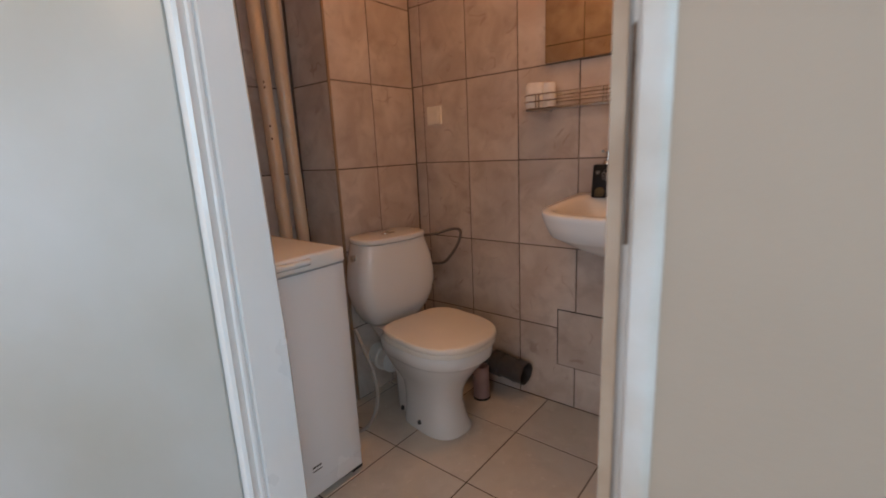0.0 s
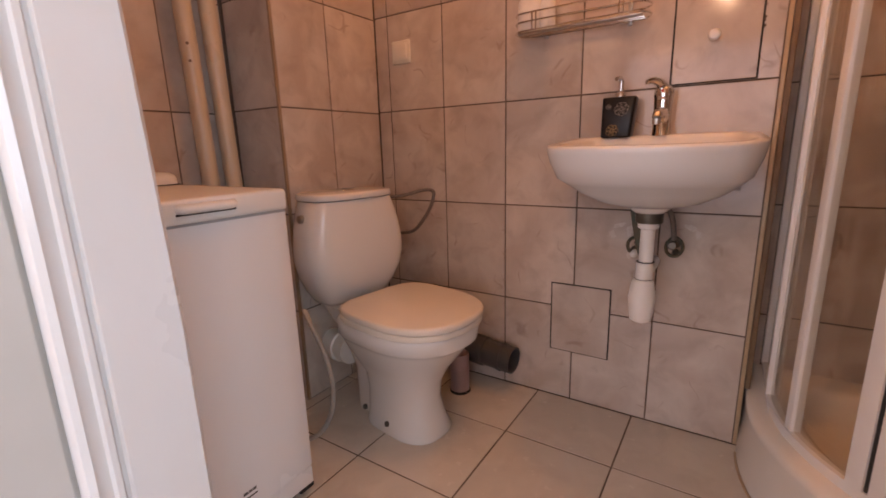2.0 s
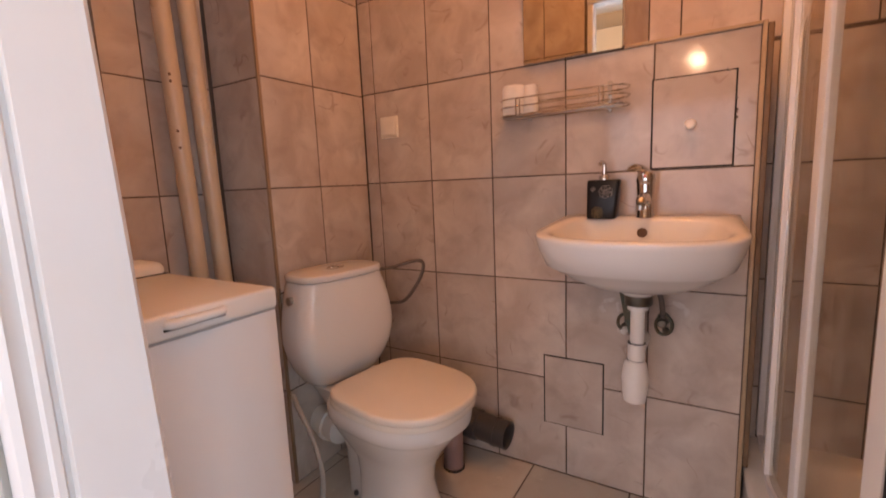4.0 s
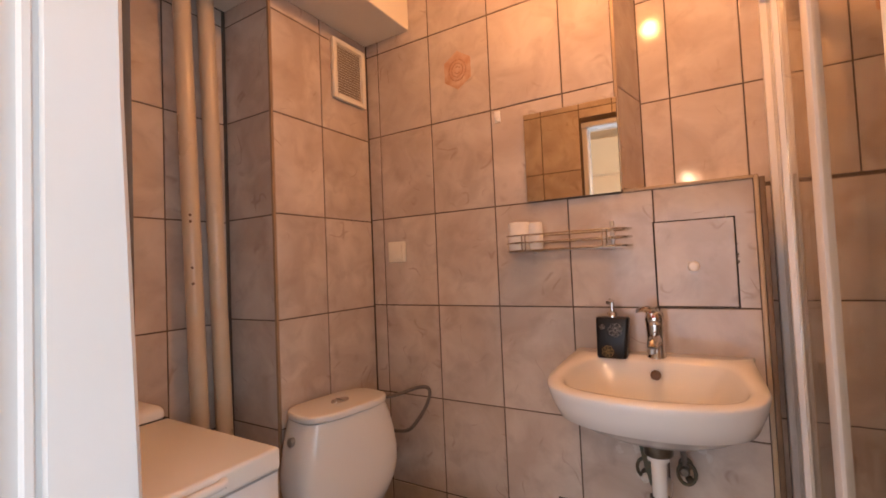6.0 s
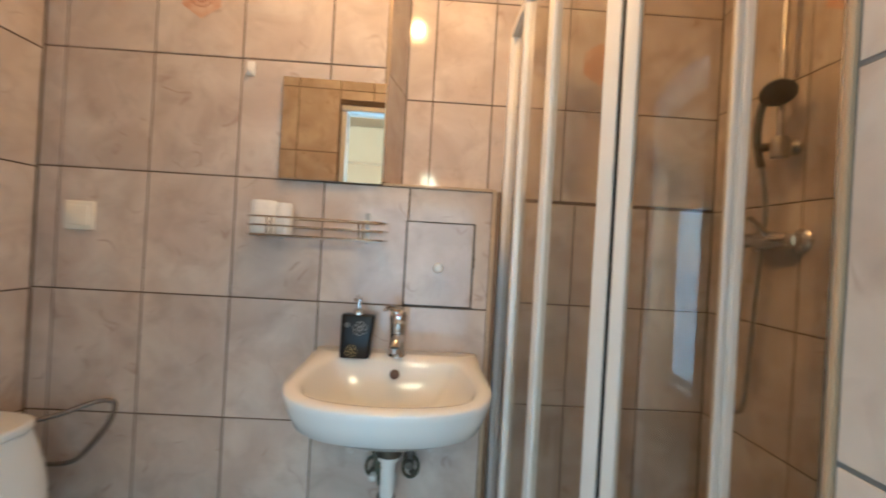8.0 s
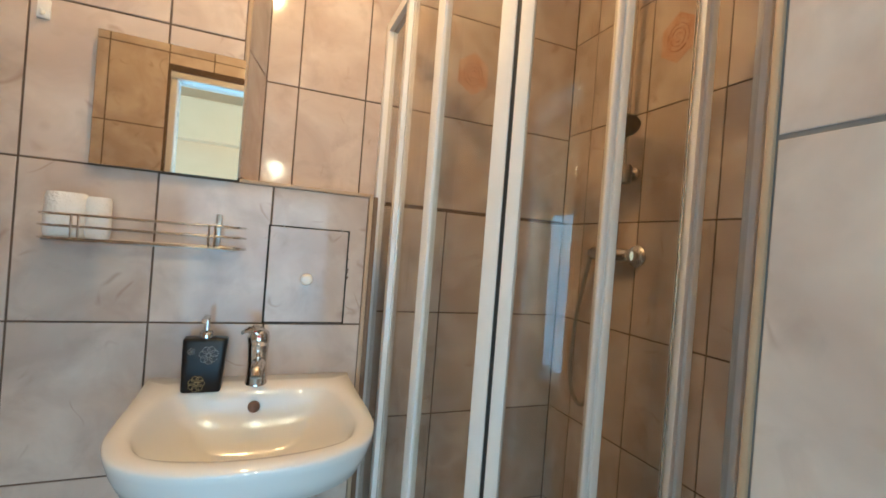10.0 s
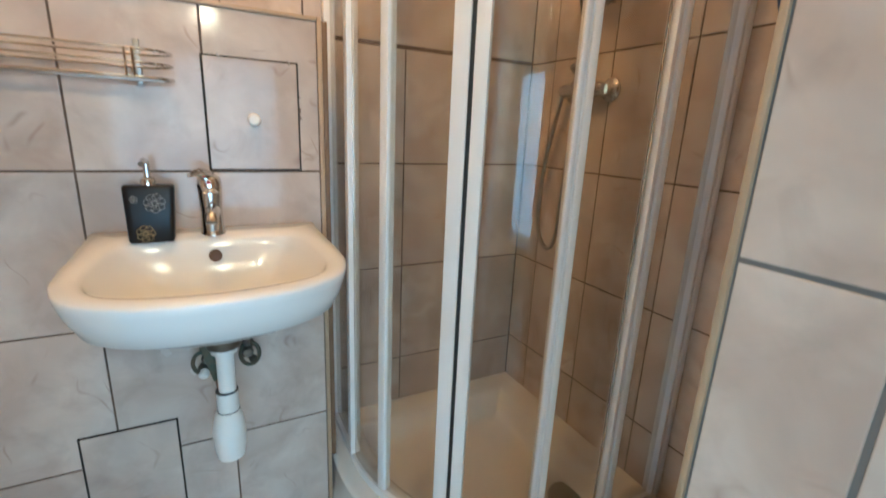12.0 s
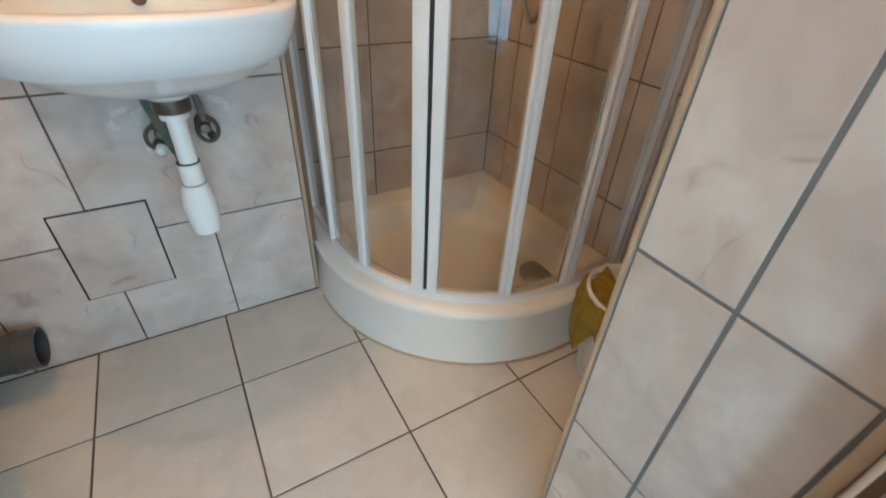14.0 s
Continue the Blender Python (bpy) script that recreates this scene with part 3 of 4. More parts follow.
def radial(poly, c, n=64):
    """Distances from c to a closed outline, in n directions."""
    out = []
    for k in range(n):
        a = 2 * math.pi * k / n
        d = Vector((math.cos(a), math.sin(a)))
        best = 0.0
        for p, q in zip(poly, poly[1:] + poly[:1]):
            p, e = Vector(p[:2]) - c, Vector(q[:2]) - Vector(p[:2])
            det = d.x * -e.y + e.x * d.y
            if abs(det) > 1e-9:
                r, s = (p.x * -e.y + e.x * p.y) / det, (d.x * p.y - d.y * p.x) / det
                if r > 0 and -1e-6 <= s <= 1 + 1e-6:
                    best = max(best, r)
        out.append((d, best))
    return out


def washbasin():
    s = thing("washbasin", (1.2225, 0, 0.9), "white ceramic wall-hung washbasin with rounded front", "washbasin")
    outer = spline([(1.000, -0.004, 0), (1.2225, -0.004, 0), (1.440, -0.004, 0), (1.452, -0.02, 0), (1.456, -0.13, 0), (1.464, -0.245, 0), (1.461, -0.315, 0), (1.425, -0.385, 0), (1.335, -0.436, 0), (1.2225, -0.450, 0), (1.105, -0.436, 0), (1.020, -0.385, 0), (0.984, -0.315, 0), (0.981, -0.245, 0), (0.987, -0.13, 0), (0.988, -0.02, 0)], 6, True)
    inner = spline([(1.2225, -0.100, 0), (1.345, -0.102, 0), (1.395, -0.122, 0), (1.421, -0.21, 0), (1.425, -0.30, 0), (1.375, -0.372, 0), (1.2225, -0.400, 0), (1.075, -0.372, 0), (1.022, -0.30, 0), (1.026, -0.21, 0), (1.052, -0.122, 0), (1.10, -0.102, 0)], 6, True)
    c = Vector((1.2225, -0.22))
    ro, ri = radial(outer, c, 144), radial(inner, c, 144)

    def high(y):
        """Height of the rim: the deck at the wall lies above the front."""
        u = min(1, max(0, (y + 0.44) / 0.44))
        return 0.903 + 0.027 * u * u * (3 - 2 * u)

    def ring(rs, k, drop, about=None, level=None):
        out = []
        for d, r in rs:
            p = c + d * r
            q = (about or c) + (p - (about or c)) * k
            out.append((q.x, q.y, (high(p.y) - drop) if level is None else level * 1.0 + (high(p.y) - drop) * 0))
        return out
    back = Vector((1.222, -0.06))
    foot = Vector((1.223, -0.17))
    rings = [ring(ro, 0.14, 0, foot, 0.738), ring(ro, 0.28, 0, foot, 0.744), ring(ro, 0.50, 0, Vector((1.223, -0.13)), 0.757), ring(ro, 0.70, 0, Vector((1.223, -0.08)), 0.782), ring(ro, 0.83, 0, back, 0.808), ring(ro, 0.91, 0.082, back), ring(ro, 0.965, 0.045, back), ring(ro, 0.992, 0.018, back),
             ring(ro, 0.998, 0.006), ring(ro, 0.988, 0.0)]
    # from the outer edge over the rim into the bowl
    mid = [((a[0]), a[1] * 0.35 + b[1] * 0.65) for a, b in zip(ro, ri)]
    rings += [ring(mid, 1.0, -0.002), ring(ri, 1.02, 0.001), ring(ri, 0.985, 0.008), ring(ri, 0.95, 0.028), ring(ri, 0.88, 0.055), ring(ri, 0.70, 0, Vector((1.223, -0.21)), 0.82), ring(ri, 0.45, 0, Vector((1.223, -0.20)), 0.795), ring(ri, 0.14, 0, Vector((1.223, -0.19)), 0.785)]
    part("basin", loft(rings), CERAMIC, s, angle=75)
    part("overflow", lathe([(0.0135, 0), (0.0135, 0.004), (0.010, 0.005)], (1.223, -0.1135, 0.888), (0, -1, 0.30), 20), mat("overflow_bronze", (0.10, 0.045, 0.02), 0.4, metal=0.4), s, "brown overflow hole")
    part("drain_ring", lathe([(0.031, 0), (0.031, 0.004), (0.024, 0.006), (0.02, 0.004)], (1.223, -0.192, 0.785), segments=24), CHROME, s, "chrome drain ring")
    part("pedestal_boss", lathe([(0.038, 0), (0.046, 0.006), (0.060, 0.020), (0.085, 0.036)], (1.223, -0.17, 0.725), segments=24), CERAMIC, s)
    part("bracket", box(1.385, 1.425, -0.03, -0.002, 0.775, 0.795, 0.003), STEEL, s, "small rusty wall bracket")


washbasin()

# Bottle trap and supply pipes under the basin
trap = thing("bottle_trap", (1.2215, -0.17, 0.41), "white plastic bottle trap with a chrome nut under the basin", "trap")
part("nut", lathe([(0.034, 0), (0.036, 0.004), (0.036, 0.03), (0.030, 0.034)], (1.224, -0.17, 0.697), segments=18), OLD_BRASS, trap, "tarnished grey union nut")
part("tail_pipe", lathe([(0.027, 0.145), (0.027, 0.128), (0.0185, 0.124), (0.0185, 0.0)], (1.223, -0.17, 0.555), segments=20), WHITE_PVC, trap)
part("collar", lathe([(0.021, 0), (0.023, 0.003), (0.023, 0.05), (0.021, 0.055)], (1.2215, -0.17, 0.53), segments=20), WHITE_PVC, trap)
part("bottle", lathe([(0.018, 0), (0.029, 0.006), (0.033, 0.03), (0.036, 0.075), (0.030, 0.115), (0.024, 0.125)], (1.2195, -0.17, 0.411), segments=24), WHITE_PVC, trap)
for z in (0.5365, 0.5855):
    part("joint_ring", lathe([(0.0205, 0), (0.0238, 0.0006), (0.0238, 0.0022), (0.0205, 0.0028)], (1.2215, -0.17, z), segments=20), GREY_PVC, trap, "dark joint ring")
part("wall_outlet", tube(spline([(1.2215, -0.17, 0.55), (1.2215, -0.10, 0.55), (1.2215, -0.04, 0.55), (1.2215, 0.0, 0.55)], 4), 0.018, 14), WHITE_PVC, trap)

valves = thing("angle_valves", (1.23, -0.02, 0.6), "pair of corroded angle valves with flexible hoses", "valve")
for side, x in ((-1, 1.185), (1, 1.275)):
    v = part("valve", lathe([(0.019, 0), (0.019, 0.005), (0.010, 0.007), (0.010, 0.045), (0.013, 0.047), (0.014, 0.058), (0.010, 0.064)], (x, 0, 0.615), (0, -1, 0), 18), OLD_BRASS, valves)
    part("valve_handle", lathe([(0.007, 0), (0.010, 0.004), (0.010, 0.016), (0.006, 0.020)], (x + side * 0.006, -0.05, 0.60), (side * 0.6, -0.5, -0.6), 10), OLD_BRASS, v)
    part("supply_hose", tube(spline([(x, -0.04, 0.61), (x, -0.05, 0.65), (x + side * -0.006, -0.07, 0.70), (1.228 + side * 0.018, -0.075, 0.76), (1.228 + side * 0.012, -0.06, 0.83)], 6), 0.0075, 10), HOSE_GREY, valves)
part("back_plate", loft([[(x, y, z) for x, y in ((a, -0.135), (a + 0.034, -0.135), (a + 0.034, -0.10), (a, -0.10))] for a, z in ((1.196, 0.595), (1.180, 0.66), (1.163, 0.75))]), GREEN_METAL, valves, "green corroded metal plate")
part("stub_pipe", tube([(1.205, -0.125, 0.615), (1.209, -0.128, 0.58), (1.211, -0.13, 0.552)], 0.009, 12), mat("rusty_pipe", (0.16, 0.085, 0.05), 0.7, vary=0.7, scale=50, second=(0.28, 0.20, 0.14)), valves, "short rusty pipe stub")
part("plastic_cap", lathe([(0.010, 0), (0.011, 0.004), (0.011, 0.016), (0.007, 0.020)], (1.178, -0.062, 0.588), (-0.3, -0.8, -0.5), 14), WHITE_PVC, valves, "small whitish plastic cap")
for x, z, r in ((1.172, 0.607, 0.019), (1.280, 0.610, 0.022)):
    coil = [(x + r * math.cos(a), -0.055 + 0.012 * math.sin(a), z + r * 1.1 * math.sin(a)) for a in (2 * math.pi * k / 20 for k in range(20))]
    part("hose_loop", tube(coil, 0.005, 8, True), GREEN_METAL, valves)

# Tap
tap = thing("mixer_tap", (1.223, -0.062, 0.925), "chrome single-lever basin mixer tap", "tap")
part("body", lathe([(0.027, 0), (0.027, 0.006), (0.0235, 0.012), (0.022, 0.055), (0.0235, 0.085), (0.024, 0.10)], (1.223, -0.062, 0.922), segments=28), CHROME, tap)
part("spout", tube(spline([(1.223, -0.062, 0.965), (1.226, -0.10, 0.985), (1.223, -0.14, 0.982), (1.222, -0.155, 0.968)], 6), lambda u: 0.0165 - 0.004 * u, 16), CHROME, tap)
part("aerator", lathe([(0.011, 0), (0.011, 0.014)], (1.222, -0.157, 0.955), segments=16), STEEL, tap)
cap = part("lever_cap", lathe([(0.024, 0), (0.026, 0.012), (0.023, 0.028), (0.013, 0.037), (0.003, 0.04)], (1.223, -0.062, 1.024), (0, -0.12, 1), 24), CHROME, tap)
part("lever", tube(spline([(1.223, -0.066, 1.052), (1.215, -0.090, 1.064), (1.202, -0.114, 1.070), (1.188, -0.134, 1.066)], 6), lambda u: 0.015 - 0.008 * u, 12, flat=0.6), CHROME, cap)
part("hot_mark", lathe([(0.004, 0), (0.004, 0.0015)], (1.2225, -0.0875, 1.045), (0, -1, 0.15), 10), mat("red_dot", (0.5, 0.03, 0.02), 0.4), cap)

# Soap dispenser
soap = thing("soap_dispenser", (1.109, -0.083, 0.926), "black square soap dispenser with floral print and chrome pump", "soap dispenser")


def square(w, d, z, cx=1.109, cy=-0.083, r=0.25):
    out = []
    for i in range(28):
        a = 2 * math.pi * i / 28
        c, s = math.cos(a), math.sin(a)
        out.append((cx + w / 2 * math.copysign(abs(c) ** r, c), cy + d / 2 * math.copysign(abs(s) ** r, s), z))
    return out


part("body", loft([square(0.078, 0.060, 0.926, cy=-0.083), square(0.081, 0.064, 0.930, cy=-0.083), square(0.093, 0.040, 1.031, cy=-0.060), square(0.092, 0.039, 1.036, cy=-0.060), square(0.087, 0.034, 1.039, cy=-0.060)]), BLACK, soap, angle=50)
pump = part("pump", lathe([(0.015, 0), (0.015, 0.012), (0.012, 0.016), (0.0065, 0.018), (0.0065, 0.046)], (1.109, -0.060, 1.038), segments=18), CHROME, soap, "chrome pump head")
part("nozzle", tube([(1.109, -0.058, 1.078), (1.109, -0.062, 1.087), (1.108, -0.080, 1.090), (1.106, -0.104, 1.085)], 0.006, 10), CHROME, pump)


def flower(cx, cz, r, petals, material, phase):
    for k in range(petals):
        a = phase + 2 * math.pi * k / petals
        px, pz = cx + r * 0.62 * math.cos(a), cz + r * 0.62 * math.sin(a)
        loop = []
        for i in range(12):
            b = 2 * math.pi * i / 12
            x, z = px + 0.42 * r * math.cos(b), pz + 0.38 * r * math.sin(b)
            loop.append((x, -0.1158 + (z - 0.930) * 0.354, z))
        part("print_petal", tube(loop, 0.0007, 4, True), material, soap, "thin printed petal line", smooth=False)
    part("print_centre", tube([(cx + 0.2 * r * math.cos(b), -0.1158 + (cz - 0.930) * 0.354, cz + 0.2 * r * math.sin(b)) for b in (2 * math.pi * i / 10 for i in range(10))], 0.0006, 4, True), material, soap, smooth=False)


flower(1.119, 1.004, 0.019, 7, SILVER_LINE, 0.3)
flower(1.100, 0.945, 0.016, 7, GOLD_LINE, 0.1)
flower(1.083, 1.012, 0.007, 5, SILVER_LINE, 0.5)

# Wire shelf with rolled towels
shelf = thing("wire_shelf", (0.995, -0.05, 1.25), "chrome wire bathroom shelf fixed to the tiles", "shelf")


def race(z, grow=0.0, n=8):
    """An oblong loop with round ends."""
    x0, x1, y0, y1 = 0.786 - grow, 1.176 + grow, -0.108 - grow, -0.012 + grow * 0.1
    r = (y1 - y0) / 2
    out = [(x1 - r + r * math.sin(a), (y0 + y1) / 2 - r * math.cos(a), z) for a in (math.pi * k / n for k in range(n + 1))]
    out += [(x0 + r - r * math.sin(a), (y0 + y1) / 2 + r * math.cos(a), z) for a in (math.pi * k / n for k in range(n + 1))]
    return out


for z in (1.250, 1.276, 1.300):
    part("rail", tube(race(z), 0.0026, 8, True), CHROME, shelf)
for y in (-0.09, -0.07, -0.05, -0.03):
    part("base_wire", tube([(0.805, y, 1.2485), (1.157, y, 1.2485)], 0.002, 6), CHROME, shelf)
part("base_strip", box(0.80, 1.16, -0.097, -0.072, 1.2445, 1.2475, 0.001), STEEL, shelf)
for x in (0.853, 0.865, 1.102, 1.114):
    part("upright", tube([(x, -0.109, 1.250), (x, -0.1095, 1.301)], 0.0024, 6), CHROME, shelf)
for x in (0.862, 1.112):
    part("wall_lug", box(x - 0.006, x + 0.006, -0.014, -0.001, 1.24, 1.33, 0.002), STEEL, shelf, "rusty fixing lug")


def rolled_towel(x, y, r, h, label):
    t = thing("rolled_towel", (x, y, 1.2525), label, "towel", "towels in the wire shelf")
    rings = []
    for z, k in ((0, 0.86), (0.006, 0.97), (h * 0.3, 1.0), (h * 0.7, 0.985), (h - 0.008, 0.97), (h, 0.85), (h - 0.004, 0.5), (h - 0.006, 0.1)):
        rings.append([(x + r * k * (1 + 0.035 * noise.noise((3 * math.cos(a), 3 * math.sin(a), z * 20 + x * 9))) * math.cos(a), y + r * k * (1 + 0.05 * math.sin(3 * a + x * 40)) * math.sin(a), 1.2525 + z) for a in (2 * math.pi * i / 28 for i in range(28))])
    roll = part("roll", loft(rings), TOWEL, t, angle=60)
    spiral = [(x + r * (0.12 + 0.055 * k / 3) * math.cos(k * 0.7), y + r * (0.12 + 0.055 * k / 3) * math.sin(k * 0.7), 1.2525 + h - 0.002) for k in range(36)]
    part("fold_edge", tube(spiral, 0.0016, 5), TOWEL, roll)


rolled_towel(0.829, -0.062, 0.038, 0.093, "thick white rolled towel")
rolled_towel(0.884, -0.06, 0.0235, 0.089, "thin white rolled towel")

# Mirror, hung a little askew
mirror = thing("wall_mirror", (1.005, 0, 1.583), "small frameless square mirror hung on the tiles", "mirror")
tilt = Matrix.Translation((1.1455, -0.006, 1.418)) @ pose(0, 0, 0, 0, 0, 1.5)
bm = box(-0.300, 0, -0.004, 0, 0, 0.298, 0.0008, 1)
bm.transform(tilt)
part("silvering", bm, MIRROR, mirror, smooth=False)
bm = box(-0.298, -0.002, 0.0005, 0.004, 0.002, 0.296)
bm.transform(tilt)
part("backing", bm, mat("mirror_back", (0.10, 0.08, 0.06), 0.7), mirror, smooth=False)

# Light switch
sw = thing("light_switch", (0.277, 0, 1.277), "ivory plastic switch on the tiles", "switch")
part("plate", box(0.234, 0.320, -0.011, -0.0005, 1.235, 1.319, 0.005, 3), SWITCH, sw)
part("rocker", box(0.247, 0.307, -0.0165, -0.010, 1.248, 1.306, 0.003, 2), SWITCH, sw)

# Adhesive hook
hook = thing("adhesive_hook", (0.744, 0, 1.737), "small white adhesive hook", "hook")
part("plate", box(0.732, 0.756, -0.006, -0.0005, 1.716, 1.758, 0.002), LID, hook)
part("prong", tube(spline([(0.744, -0.004, 1.730), (0.744, -0.016, 1.722), (0.744, -0.02, 1.732)], 4), 0.004, 8), LID, hook)

# Ventilation grille on the shaft
vent = thing("air_vent", (0.147, -0.122, 2.005), "square white plastic ventilation grille", "vent")
part("backing", box(0.1465, 0.150, -0.205, -0.035, 1.895, 2.12), mat("vent_dark", (0.38, 0.31, 0.24), 0.8), vent)
for b in ((-0.214, -0.194, 1.885, 2.125), (-0.050, -0.030, 1.885, 2.125), (-0.194, -0.050, 1.885, 1.905), (-0.194, -0.050, 2.105, 2.125)):
    part("frame", box(0.1465, 0.164, *b, 0.003), SWITCH, vent)
for k in range(19):
    bm = box(-0.005, 0.004, -0.194, -0.050, -0.0008, 0.0008)
    bm.transform(pose(0.154, 0, 1.911 + 0.0104 * k, 0, 35, 0))
    part("slat", bm, SWITCH, vent, smooth=False)

# Access panels in the tiling
def hatch(x0, x1, z0, z1, label, knob=False):
    h = thing("access_hatch", ((x0 + x1) / 2, 0, z0), label, "hatch")
    part("gap", box(x0 - 0.005, x1 + 0.0042, -0.0022, 0.002, z0 - 0.003, z1 + 0.0035), DARK, h, "dark gap round the hatch", smooth=False)
    part("tile_face", box(x0, x1, -0.005, -0.002, z0, z1, 0.001, 1), TILE, h)
    if knob:
        part("knob", lathe([(0.008, 0), (0.007, 0.008), (0.013, 0.014), (0.015, 0.021), (0.011, 0.028), (0.003, 0.03)], ((x0 + x1) / 2 - 0.003, -0.003, 1.181), (0, -1, 0), 20), LID, h, "round white knob")
        for k in range(5):
            part("chipped_edge", lathe([(0.0015 + 0.003 * random.random(), 0), (0.001, 0.0008)], (x1 + 0.003 + 0.003 * random.random(), -0.0020, z0 + 0.02 + (z1 - z0) * random.random()), (0, -1, 0), 6), GROUT, h, "dark chip in the tile edge")
        for x in (x0 + 0.03, x1 - 0.02):
            part("bent_nail", tube([(x, 0.0, z1 + 0.004), (x, -0.010, z1 + 0.006), (x + 0.004, -0.012, z1 - 0.004)], 0.0018, 6), STEEL, h, "small bent nail holding the hatch")
    return h


def smear(x, z, w, h, turn):
    """A thin irregular patch of old sealant on the tiles."""
    m = thing("sealant_smear", (x, 0, z), "thin whitish smear of old sealant on the tiles", "smear", "smears round the pipes")
    ring = []
    for k in range(20):
        a = 2 * math.pi * k / 20
        r = 0.7 + 0.45 * noise.noise((2.2 * math.cos(a) + x * 31, 2.2 * math.sin(a), z * 17))
        u, v = w * r * math.cos(a), h * r * math.sin(a)
        ring.append((x + u * math.cos(turn) - v * math.sin(turn), z + u * math.sin(turn) + v * math.cos(turn)))
    part("film", loft([[(u, y, v) for u, v in ring] for y in (-0.0004, -0.0016)]), SMEAR, m)


SMEAR = mat("old_sealant", (0.62, 0.57, 0.52), 0.7, vary=0.8, scale=60, second=(0.50, 0.43, 0.37), bump=0.6, bump_scale=120)
for x, z, w, h, turn in ((1.115, 0.655, 0.030, 0.010, 0.3), (1.150, 0.640, 0.016, 0.028, -0.3), (1.095, 0.625, 0.012, 0.018, 0.5), (1.315, 0.660, 0.024, 0.011, -0.4), (1.335, 0.640, 0.012, 0.020, 0.2), (1.150, 0.560, 0.010, 0.020, 0.1)):
    smear(x, z, w, h, turn)
hatch(0.903, 1.099, 0.188, 0.434, "square tile-faced access hatch low in the wall")
hatch(1.231, 1.429, 1.067, 1.313, "tile-faced service hatch with a round knob", True)


def rosette(m, label):
    d = thing("tile_decor", m.translation, label, "tile decor", "rust hexagon transfers")
    bm = bmesh.new()
    loft([[m @ Vector((0.075 * math.cos(math.pi / 6 + math.pi / 3 * k) * 0.87, 0.075 * math.sin(math.pi / 6 + math.pi / 3 * k), z)) for k in range(6)] for z in (0.0002, 0.0012)], bm=bm)
    part("hexagon", bm, DECOR, d, smooth=False)
    for r, n in ((0.040, 3), (0.026, 3), (0.013, 2)):
        for k in range(n):
            a = 2 * math.pi * k / n + r * 40
            arc = [m @ Vector((r * 0.9 * math.cos(a + b), r * math.sin(a + b), 0.0014)) for b in (1.9 * i / 8 for i in range(9))]
            part("petal_line", tube(arc, 0.0016, 5), DECOR_LINE, d, smooth=False)


rosette(pose(0.589, 0, 1.950, 90, 0, 0), "rust hexagonal rose transfer on a wall tile")
rosette(pose(1.857, BACK, 1.909, 90, 0, 0), "rust hexagonal rose transfer inside the shower")
rosette(pose(EAST, -0.268, 1.952, 90, 0, -90), "rust hexagonal rose transfer beside the shower rail")

# Ceiling lamp
light = thing("ceiling_lamp", (1.18, -0.45, 2.5), "small ceiling lamp with a bare warm bulb", "ceiling lamp")
part("base", lathe([(0.05, 0), (0.05, 0.025), (0.03, 0.04)], (1.18, -0.45, 2.5), (0, 0, -1), segments=28), LID, light)
part("stem", lathe([(0.008, 0), (0.008, 0.09)], (1.18, -0.45, 2.465), (0, 0, -1), segments=12), LID, light)
part("holder", lathe([(0.012, 0), (0.02, 0.008), (0.02, 0.03), (0.016, 0.034)], (1.18, -0.45, 2.385), (0, 0, -1), segments=20), LID, light)

pendant = thing("pendant_lamp", (1.26, -2.1, 2.5), "small hanging bulb in the hall", "pendant lamp")
part("cable", tube([(1.26, -2.1, 2.5), (1.26, -2.1, 1.94)], 0.004, 6), BLACK, pendant)
part("holder", lathe([(0.018, 0), (0.02, 0.01), (0.02, 0.05), (0.008, 0.06)], (1.26, -2.1, 1.89), segments=16), BLACK, pendant)
part("bulb", lathe([(0.008, 0), (0.02, 0.006), (0.025, 0.022), (0.018, 0.045)], (1.26, -2.1, 1.845), segments=18), glow_mat("bulb_glass", (1.0, 0.82, 0.55), 8.0), pendant)

# ---- shower ----
CX, CY, RAD = 2.040, -0.045, 0.484


def quadrant(out, n=20):
    """The plan of the shower front at a distance beyond the glass line: wall, arc, wall."""
    r = RAD + out
    pts = [(CX - r, BACK - 0.001), (CX - r, 0.08)]
    pts += [(CX - r * math.cos(a), CY - r * math.sin(a)) for a in (math.pi / 2 * k / n for k in range(n + 1))]
    return pts + [(2.18, CY - r), (EAST - 0.001, CY - r)]


